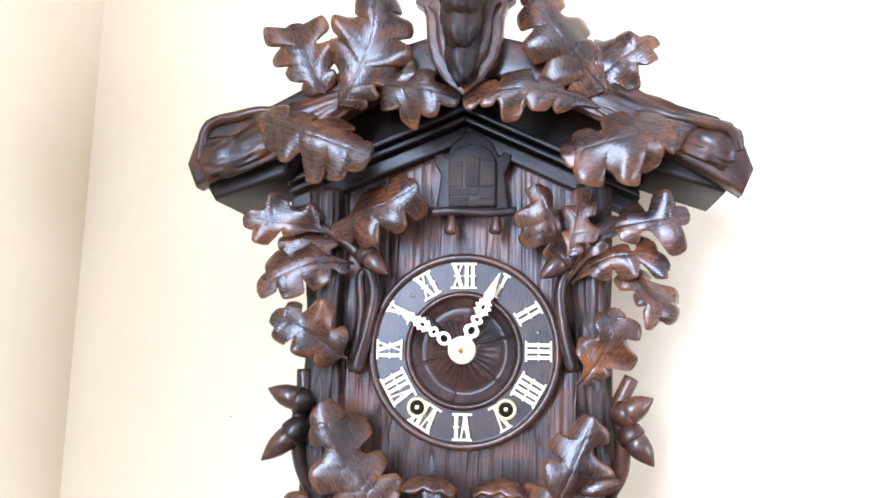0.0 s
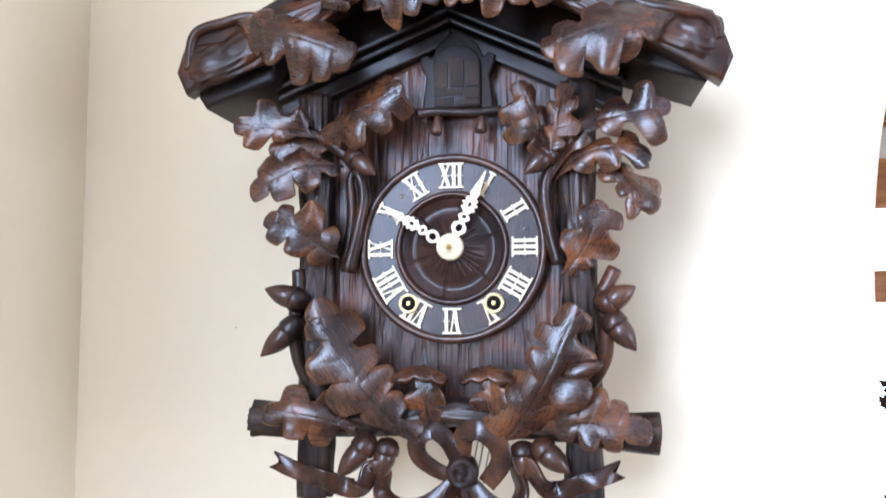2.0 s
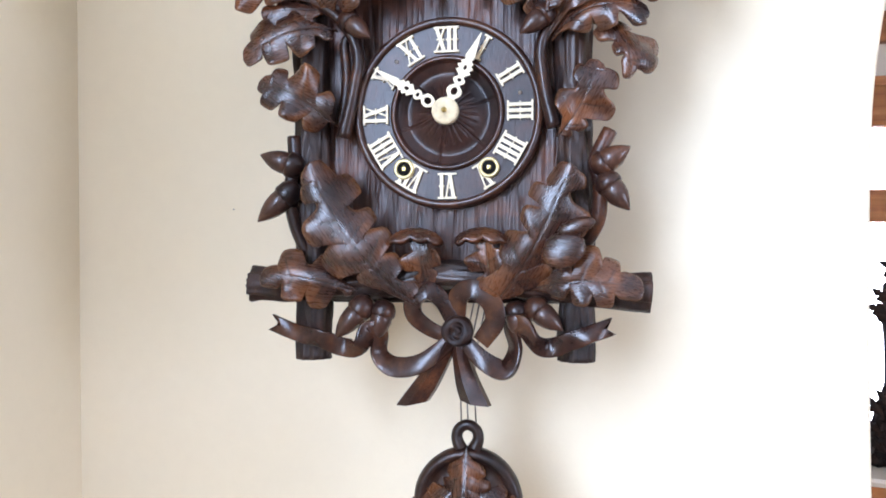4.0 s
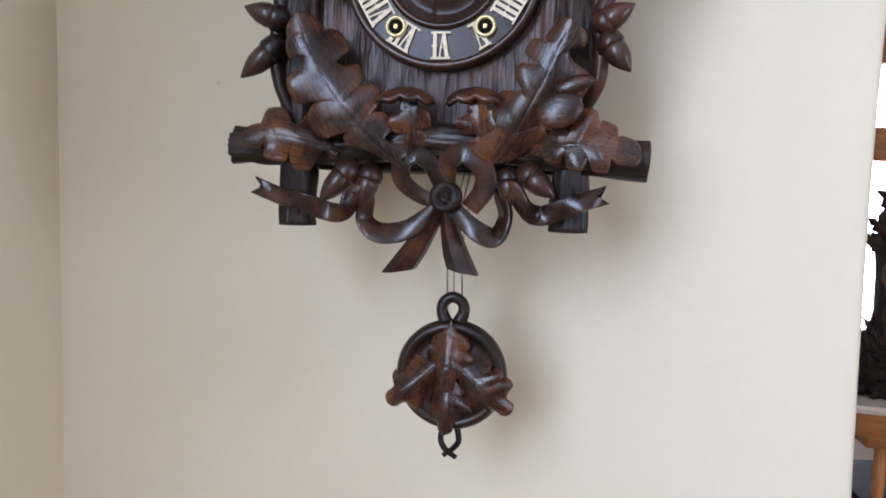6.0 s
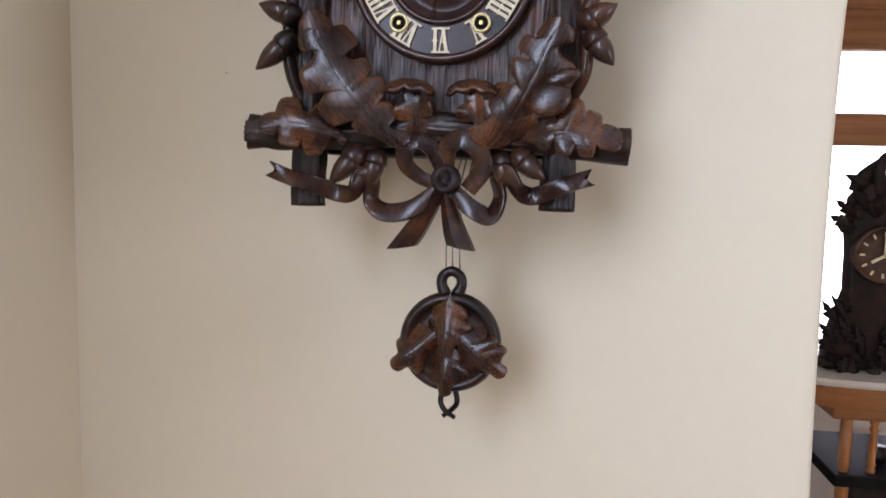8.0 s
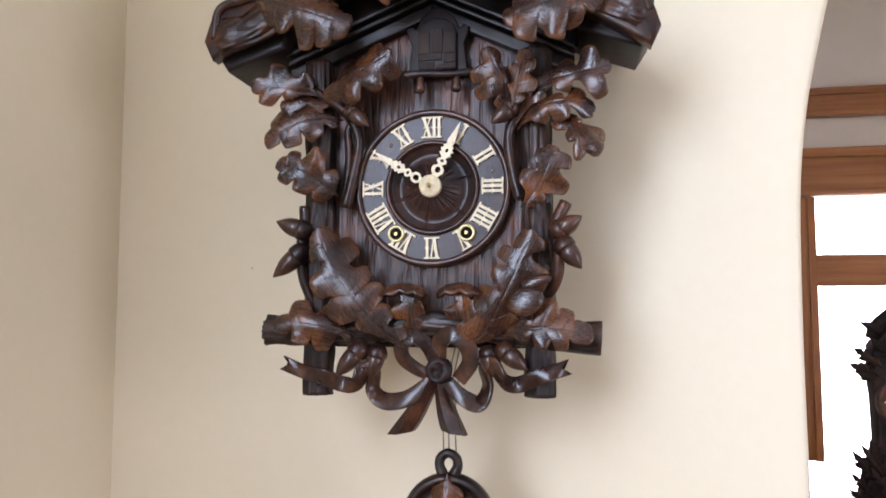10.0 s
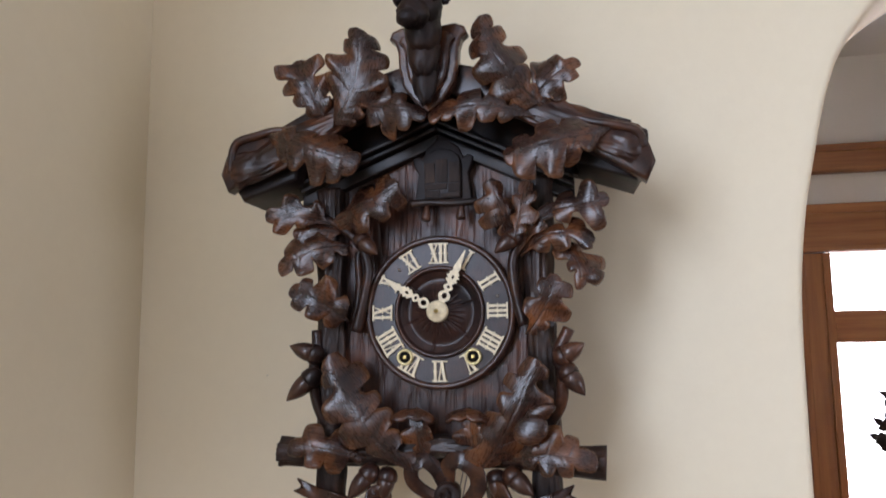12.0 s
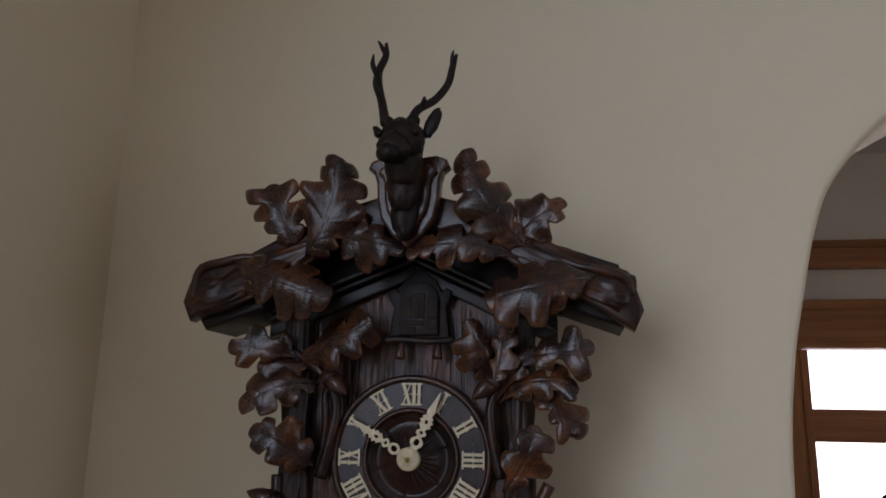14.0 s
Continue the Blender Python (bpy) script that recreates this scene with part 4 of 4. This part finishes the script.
crisp(part("bow_loop", ribbon([(0.006, -0.014, -0.178, 0, 0.7), (-0.002, -0.018, -0.160, 20, 0.9), (-0.014, -0.020, -0.151, 25, 1.0), (-0.026, -0.020, -0.158, 15, 1.0), (-0.026, -0.018, -0.172, 5, 0.9), (-0.014, -0.015, -0.183, 0, 0.8), (0.002, -0.014, -0.190, 0, 0.7)], 0.0160, 0.004), RIBBON_WOOD, clock, "carved bow loop"), lambda i: i % 8 in (1, 2, 5, 6))
crisp(part("bow_loop", ribbon([(0.010, -0.014, -0.174, 0, 0.8), (0.012, -0.018, -0.156, -10, 1.0), (0.024, -0.022, -0.150, -10, 1.0), (0.039, -0.022, -0.160, 0, 1.0), (0.042, -0.020, -0.176, 10, 1.0), (0.030, -0.016, -0.194, 10, 0.9)], 0.017, 0.004), RIBBON_WOOD, clock, "carved bow loop"), lambda i: i % 8 in (1, 2, 5, 6))


def bow_tail(line, widths, lean):
    """A carved ribbon tail with a ridge along its middle: line of (x, z), half widths, and how far its end is cut aslant."""
    c = smooth_path([(x, z, w) for (x, z), w in zip(line, widths)], 8)
    verts, faces = [], []
    n = len(c)
    for i in range(n):
        d = Vector((c[min(i + 1, n - 1), 0] - c[max(i - 1, 0), 0], 0, c[min(i + 1, n - 1), 1] - c[max(i - 1, 0), 1])).normalized()
        s = Vector((d.z, 0, -d.x))
        slant = lean * c[i, 2] * (i / n) ** 3
        for a, y in ((-1, -0.006), (-0.85, -0.014), (0.15, -0.022), (0.9, -0.013), (1, -0.006)):
            verts.append(Vector((c[i, 0], y, c[i, 1])) + s * (a * c[i, 2]) + d * (a * slant))
    for i in range(n - 1):
        for k in range(5):
            k2 = (k + 1) % 5
            faces.append((i * 5 + k, i * 5 + k2, (i + 1) * 5 + k2, (i + 1) * 5 + k))
    faces += [tuple(range(5)), tuple(range((n - 1) * 5, n * 5))[::-1]]
    return verts, faces


part("bow_tail", bow_tail([(0.004, -0.194), (-0.006, -0.212), (-0.018, -0.231), (-0.030, -0.2475)], (0.006, 0.0080, 0.0100, 0.0105), 1.1), WALNUT, clock, "pointed carved ribbon tail", smooth=False)
part("bow_tail", bow_tail([(0.010, -0.194), (0.013, -0.212), (0.018, -0.231), (0.024, -0.246)], (0.006, 0.0080, 0.0105, 0.0115), -0.75), WALNUT, clock, "pointed carved ribbon tail", smooth=False)
knot = part("bow_knot", lathe([(0.0001, -0.026), (0.003, -0.026), (0.0045, -0.024), (0.0055, -0.022), (0.007, -0.0245), (0.010, -0.025), (0.0125, -0.022), (0.0135, -0.014), (0.012, -0.004), (0.0001, -0.003)], 40, lambda r, a: 0.0022 * math.sin(a * 2 + r * 1100)), WALNUT_DARK, clock, "round carved knot of the bow")
knot.location = (0.010, 0, -0.185)

# shield and deer head
shield_pts = up([(0.0, 0.194), (0.016, 0.206), (0.027, 0.222), (0.031, 0.240), (0.032, 0.258), (0.035, 0.267), (0.041, 0.272), (0.038, 0.279), (0.028, 0.283), (0.0, 0.280), (-0.028, 0.283), (-0.038, 0.279), (-0.041, 0.272), (-0.035, 0.267), (-0.032, 0.258), (-0.031, 0.240), (-0.027, 0.222), (-0.016, 0.206)])
shield_pts = [(x + 0.005, z) for x, z in shield_pts]
shield = part("shield", slab(shield_pts, -0.066, -0.050, 0.003), RIBBON_WOOD, clock, "carved walnut trophy shield", smooth=False)
part("shield_panel", slab([(0.005 + (x - 0.005) * 0.72, 0.249 + (z - 0.249) * 0.76) for x, z in shield_pts], -0.072, -0.064, 0.003), RIBBON_WOOD, shield, smooth=False)


def blobs(items, furrow=0.0):
    """Several carved swellings fused into one form: (centre, radii, tilt about x, tilt about y)."""
    verts, faces = [], []
    for c, r, ax, ay in items:
        m = Matrix.Translation(c) @ Matrix.Rotation(radians(ay), 4, "Y") @ Matrix.Rotation(radians(ax), 4, "X")
        n0 = len(verts)
        nu, nv = 28, 18
        for j in range(nv + 1):
            t = math.pi * j / nv
            for i in range(nu):
                p = 2 * math.pi * i / nu
                d = Vector((math.sin(t) * math.cos(p), math.sin(t) * math.sin(p), math.cos(t)))
                k = 1 + furrow * noise.noise(d * 4 + Vector(c) * 50)
                verts.append(m @ Vector((d.x * r[0] * k, d.y * r[1] * k, d.z * r[2] * k)))
        for j in range(nv):
            for i in range(nu):
                i2 = (i + 1) % nu
                faces.append((n0 + j * nu + i, n0 + j * nu + i2, n0 + (j + 1) * nu + i2, n0 + (j + 1) * nu + i))
    return verts, faces


def join(*geos):
    verts, faces = [], []
    for v, f in geos:
        n = len(verts)
        verts += list(v)
        faces += [tuple(i + n for i in q) for q in f]
    return verts, faces


stag = join(
    blobs([((0.0, -0.073, 0.234), (0.0135, 0.012, 0.034), -8, 0), ((0.0, -0.080, 0.254), (0.0165, 0.015, 0.029), -12, 0), ((0.001, -0.088, 0.272), (0.0185, 0.019, 0.026), -5, 0),
           ((0.001, -0.096, 0.290), (0.0215, 0.023, 0.0215), 20, 4), ((-0.003, -0.110, 0.279), (0.0165, 0.016, 0.0150), 25, 6), ((-0.006, -0.120, 0.271), (0.0115, 0.010, 0.0090), 20, 0),
           ((0.017, -0.110, 0.293), (0.005, 0.005, 0.004), 0, 0), ((-0.018, -0.110, 0.293), (0.005, 0.005, 0.004), 0, 0),
           ((0.028, -0.086, 0.310), (0.0068, 0.003, 0.0160), 0, 24), ((-0.024, -0.086, 0.302), (0.004, 0.010, 0.009), 30, -40),
           ((-0.014, -0.096, 0.309), (0.0068, 0.0068, 0.006), 0, 0), ((0.011, -0.096, 0.309), (0.0068, 0.0068, 0.006), 0, 0)], 0.12),
    tube([(-0.016, -0.096, 0.308, 0.0048), (-0.021, -0.092, 0.330, 0.0042), (-0.027, -0.086, 0.352, 0.0042), (-0.028, -0.082, 0.368, 0.0040), (-0.022, -0.080, 0.384, 0.0034), (-0.022, -0.080, 0.398, 0.0014)], 12, 6, 0.1),
    tube([(-0.023, -0.090, 0.334, 0.0030), (-0.027, -0.098, 0.346, 0.0024), (-0.027, -0.102, 0.354, 0.0008)], 8, 5),
    tube([(-0.029, -0.083, 0.362, 0.0030), (-0.033, -0.088, 0.372, 0.0026), (-0.032, -0.090, 0.382, 0.0008)], 8, 5),
    tube([(-0.022, -0.080, 0.386, 0.0028), (-0.026, -0.084, 0.393, 0.0020), (-0.029, -0.086, 0.398, 0.0007)], 8, 5),
    tube([(0.009, -0.096, 0.308, 0.0048), (0.015, -0.092, 0.322, 0.0042), (0.030, -0.086, 0.333, 0.0040), (0.042, -0.082, 0.350, 0.0038), (0.046, -0.080, 0.368, 0.0034), (0.050, -0.080, 0.381, 0.0014)], 12, 6, 0.1),
    tube([(0.018, -0.091, 0.324, 0.0030), (0.0215, -0.096, 0.329, 0.0024), (0.022, -0.098, 0.332, 0.0008)], 8, 5),
    tube([(0.046, -0.080, 0.369, 0.0028), (0.046, -0.083, 0.377, 0.0020), (0.0475, -0.085, 0.383, 0.0007)], 8, 5),
)
stag = ([(v[0] + 0.004, v[1], v[2] + 0.0375 * (v[2] - 0.05) - 0.003) for v in stag[0]], stag[1])
part("curled_lobe", blobs([((0.098, -0.046, -0.117), (0.0175, 0.0055, 0.0140), -10, -24), ((0.108, -0.046, -0.099), (0.0150, 0.0045, 0.0065), -10, -18)], 0.08), LEAF_WOOD, clock, "glossy lobe of a leaf curled forwards")
part("deer_head", stag, WALNUT_DARK, clock, "dark carved wooden deer head with antlers")

# pendulum
pend = thing("pendulum", (0.014, 0.020, CZ - 0.339), "carved walnut pendulum with oak leaves under the clock", "pendulum")
part("bob", lathe([(0.0001, -0.006), (0.030, -0.006), (0.036, -0.004), (0.038, -0.008), (0.042, -0.011), (0.046, -0.009), (0.0485, -0.003), (0.0475, 0.005), (0.040, 0.008), (0.0001, 0.008)], 72), BOB_WOOD, pend, "round dark walnut bob with a raised rim")
part("hanging_ring", tube([(0.006, -0.004, 0.047, 0.006), (0.0095, -0.004, 0.056, 0.0050), (0.0075, -0.004, 0.064, 0.0048), (0, -0.004, 0.068, 0.0048), (-0.0075, -0.004, 0.064, 0.0048), (-0.0095, -0.004, 0.056, 0.0050), (-0.006, -0.004, 0.047, 0.006)], 12, 8, 0.1), BOB_WOOD, pend)
for x0, z0, x1, z1, y0, y1, w, sd, bow in ((-0.001, 0.006, -0.003, -0.050, -0.012, -0.016, 0.040, 31, 0.10), (-0.004, 0.016, -0.054, -0.026, -0.013, -0.014, 0.042, 32, 0.12), (0.004, 0.014, 0.053, -0.028, -0.013, -0.014, 0.044, 33, 0.12), (0.000, 0.050, -0.002, -0.010, -0.014, -0.026, 0.040, 34, 0.06)):
    place_leaf("oak_leaf", oak_leaf((x0, y0, z0), (x1, y1, z1), width=w, seed=sd, fold=-0.5, droop=0.3, arch=bow), LEAF_WOOD, pend)
part("hook", join(tube([(-0.005, 0, -0.044, 0.0028), (-0.008, -0.002, -0.058, 0.0026), (-0.003, -0.004, -0.067, 0.0026), (0.006, -0.002, -0.074, 0.0022)], 8, 6), tube([(0.005, 0, -0.044, 0.0028), (0.008, -0.002, -0.058, 0.0026), (0.003, 0.002, -0.067, 0.0026), (-0.006, 0.0, -0.074, 0.0022)], 8, 6)), WALNUT_DARK, pend, "small forked hook")
for x, y in ((-0.006, 0.004), (0.0, 0.0), (0.006, 0.004)):
    part("wire", tube([(x * 1.1, y, 0.064, 0.0007), (x, y, 0.12, 0.0007), (x * 0.9 + 0.012, y + 0.01, 0.185, 0.0007)], 6, 3), WIRE, pend)

# mark on the wall
mark = thing("nail", (-0.270, 0.159, 1.528), "tiny dark nail in the cream plaster wall", "nail")
part("nail_head", lathe([(0.0001, -0.0010), (0.0006, -0.0009), (0.0008, 0.0), (0.0004, 0.004), (0.0001, 0.004)], 12), WIRE, mark)

# ---- the next room ----
table = thing("table", (1.16, 1.38, 0.047), "live-edge wooden side table with a pale glossy top", "table")
rnd = random.Random(5)
edge = []
for k in range(60):
    a = 2 * math.pi * k / 60
    rx, ry = 0.44, 0.18
    c, s = math.cos(a), math.sin(a)
    q = 1 + 0.035 * noise.noise(Vector((c * 2.5, s * 2.5, 0.3))) + 0.012 * noise.noise(Vector((c * 9, s * 9, 1.3)))
    edge.append((math.copysign(abs(c) ** 0.36, c) * rx * q, math.copysign(abs(s) ** 0.36, s) * ry * q))
top = bmesh.new()
low = [top.verts.new((x * 0.99, y * 0.99, 0.875)) for x, y in edge]
mid = [top.verts.new((x, y, 0.884 + 0.002 * math.sin(i))) for i, (x, y) in enumerate(edge)]
upp = [top.verts.new((x * 0.985, y * 0.985, 0.893)) for x, y in edge]
for a, b in ((low, mid), (mid, upp)):
    for i in range(60):
        j = (i + 1) % 60
        top.faces.new((a[i], a[j], b[j], b[i]))
top.faces.new(upp)
top.faces.new(low[::-1])
part("table_top", top, plain("pale_glossy_top", (0.66, 0.60, 0.52), 0.14, 0.0, 0.06, 20, 0.0001), table, smooth=False)
rim = []
for i, (x, y) in enumerate(edge):
    rim.append((x * 0.955, y * 0.955, 0.822 + 0.010 * noise.noise(Vector((x * 14, y * 14, 2.0)))))
bark = ([(x * 0.99, y * 0.99, 0.874) for x, y in edge] + rim + [(x * 0.86, y * 0.86, z) for x, y, z in rim] + [(x * 0.86, y * 0.86, 0.856) for x, y in edge], [(60 * r + i, 60 * r + (i + 1) % 60, 60 * ((r + 1) % 4) + (i + 1) % 60, 60 * ((r + 1) % 4) + i) for r in range(4) for i in range(60)])
part("live_edge", bark, OAK, table, "golden live edge with rough bark", smooth=False)
part("apron", box(bmesh.new(), -0.33, 0.33, -0.16, 0.16, 0.79, 0.853, 0.006), OAK, table, smooth=False)


def turned(x, y, z0, z1, r):
    prof = [(0, r), (0.06, r * 1.1), (0.1, r * 0.7), (0.14, r * 1.15), (0.2, r * 0.8), (0.45, r * 1.1), (0.7, r * 0.75), (0.76, r * 1.2), (0.82, r * 0.8), (0.86, r * 1.1), (1, r * 1.05)]
    return spin_along(prof, (x, y, z0), (x, y, z1), 14)


for x, y in ((-0.29, -0.14), (-0.29, 0.14), (0.29, -0.14), (0.29, 0.14)):
    part("leg", turned(x, y, -0.047, 0.80, 0.013), OAK_UP, table)
for x in (-0.225, -0.16, -0.095, -0.03, 0.035, 0.10, 0.165, 0.23):
    part("spindle", turned(x, -0.14, 0.653, 0.80, 0.010), OAK_UP, table)
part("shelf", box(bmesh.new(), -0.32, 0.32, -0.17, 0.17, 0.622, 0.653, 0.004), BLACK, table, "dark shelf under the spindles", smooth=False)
part("front_panel", box(bmesh.new(), -0.27, 0.27, -0.150, -0.130, 0.12, 0.620, 0.004), WALNUT_DARK, table, "dark carved panel under the shelf", smooth=False)

# small dark things on the shelf
for x, r, h in ((0.985, 0.026, 0.042), (1.10, 0.020, 0.05), (1.19, 0.024, 0.04)):
    pot = thing("pot", (x, 1.32, 0.701), "small dark pot on the shelf of the table", "pot", "pots on the shelf")
    part("pot_body", [spin_along([(0, r * 0.6), (0.2, r), (0.55, r * 1.05), (0.8, r * 0.7), (1, r * 0.75)], (0, 0, 0), (0, 0, h), 18)][0], WALNUT_DARK, pot)

far = thing("mantel_clock", (0.945, 1.36, 0.941), "dark carved mantel clock with horns and leaves", "clock")
half_body = [(0.112, 0.0), (0.108, 0.06), (0.088, 0.13), (0.068, 0.20), (0.070, 0.30), (0.076, 0.36), (0.072, 0.44), (0.04, 0.48)]
part("body", slab(half_body + [(-x, z) for x, z in reversed(half_body)], -0.05, 0.01, 0.008), WALNUT_DARK, far, "dark carved clock body")
fd = part("dial", lathe([(0.0001, 0.0), (0.03, -0.002), (0.06, 0.0), (0.064, -0.006), (0.070, -0.006), (0.073, 0.002), (0.073, 0.02), (0.0001, 0.02)], 48), RIM_WOOD, far, "brown dial with bone hour marks", at=(0.0, -0.066, 0.30))
for k in range(12):
    a = radians(30 * k)
    bm = bmesh.new()
    stroke(bm, 0, -0.006, 0, 0.006, 0.005)
    ob = part("hour_mark", bm, BONE, fd, smooth=False)
    ob.location, ob.rotation_euler = (0.052 * math.sin(a), -0.002, 0.052 * math.cos(a)), (0, a, 0)
for nm, ang, ln in (("minute_hand", 0, 0.045), ("hour_hand", -120, 0.036)):
    bm = bmesh.new()
    stroke(bm, 0, -0.006, 0, ln, 0.007)
    ob = part(nm, bm, BONE, fd, smooth=False)
    ob.location, ob.rotation_euler = (0, -0.008, 0), (0, radians(ang), 0)
rl = random.Random(11)


def side_leaf(x, z, x1, z1, w, sd):
    for s in (-1, 1):
        place_leaf("carved_leaf", oak_leaf((s * x * 0.78, -0.045, z), (s * x1 * (0.86 if z1 < 0.3 else 0.92), -0.066, z1), 2, 2, width=w * 0.6, seed=sd + s, half=4, thick=0.006, blunt=0.03), WALNUT_DARK, far)


for k, (x, z, x1, z1, w) in enumerate(((0.09, 0.0, 0.180, 0.035, 0.05), (0.10, 0.03, 0.172, 0.085, 0.045), (0.10, 0.06, 0.166, 0.125, 0.04), (0.09, 0.09, 0.160, 0.180, 0.05), (0.07, 0.14, 0.112, 0.205, 0.04), (0.07, 0.11, 0.135, 0.195, 0.035), (0.05, 0.05, 0.11, 0.14, 0.05), (0.02, 0.02, 0.06, 0.12, 0.05), (0.07, 0.36, 0.150, 0.395, 0.05), (0.06, 0.38, 0.135, 0.435, 0.05), (0.08, 0.35, 0.128, 0.372, 0.04), (0.03, 0.40, 0.09, 0.46, 0.05))):
    side_leaf(x, z, x1, z1, w, 40 + 3 * k)
for k in range(46):
    x, z = rl.uniform(-0.13, 0.13), rl.uniform(0.01, 0.46)
    if math.hypot(x, z - 0.30) < 0.085 or 0.19 < z < 0.36 or abs(x) > (0.10 - 0.30 * z if z < 0.2 else 0.045):
        continue
    a = math.atan2(z - 0.30, x) + rl.uniform(-0.5, 0.5)
    place_leaf("carved_leaf", oak_leaf((x, -0.050, z), (x + 0.055 * math.cos(a), -0.085, z + 0.055 * math.sin(a)), 2, 2, width=0.034, seed=200 + k, half=4, thick=0.006, blunt=0.03), WALNUT_DARK, far)
for s in (-1, 1):
    part("horn", tube([(s * 0.012, -0.035, 0.45, 0.020), (s * 0.020, -0.045, 0.50, 0.017), (s * 0.014, -0.05, 0.54, 0.010), (s * 0.004 + 0.012, -0.05, 0.562, 0.003)], 12, 6), WALNUT_DARK, far)
    part("wing", tube([(s * 0.015, -0.03, 0.535, 0.006), (s * 0.038, -0.035, 0.505, 0.018), (s * 0.058, -0.035, 0.480, 0.020), (s * 0.070, -0.03, 0.455, 0.016)], 12, 6, flat=0.6), WALNUT_DARK, far)
    part("side_horn", tube([(s * 0.05, -0.035, 0.475, 0.018), (s * 0.075, -0.04, 0.488, 0.011), (s * 0.098, -0.045, 0.497, 0.002)], 12, 6), WALNUT_DARK, far)
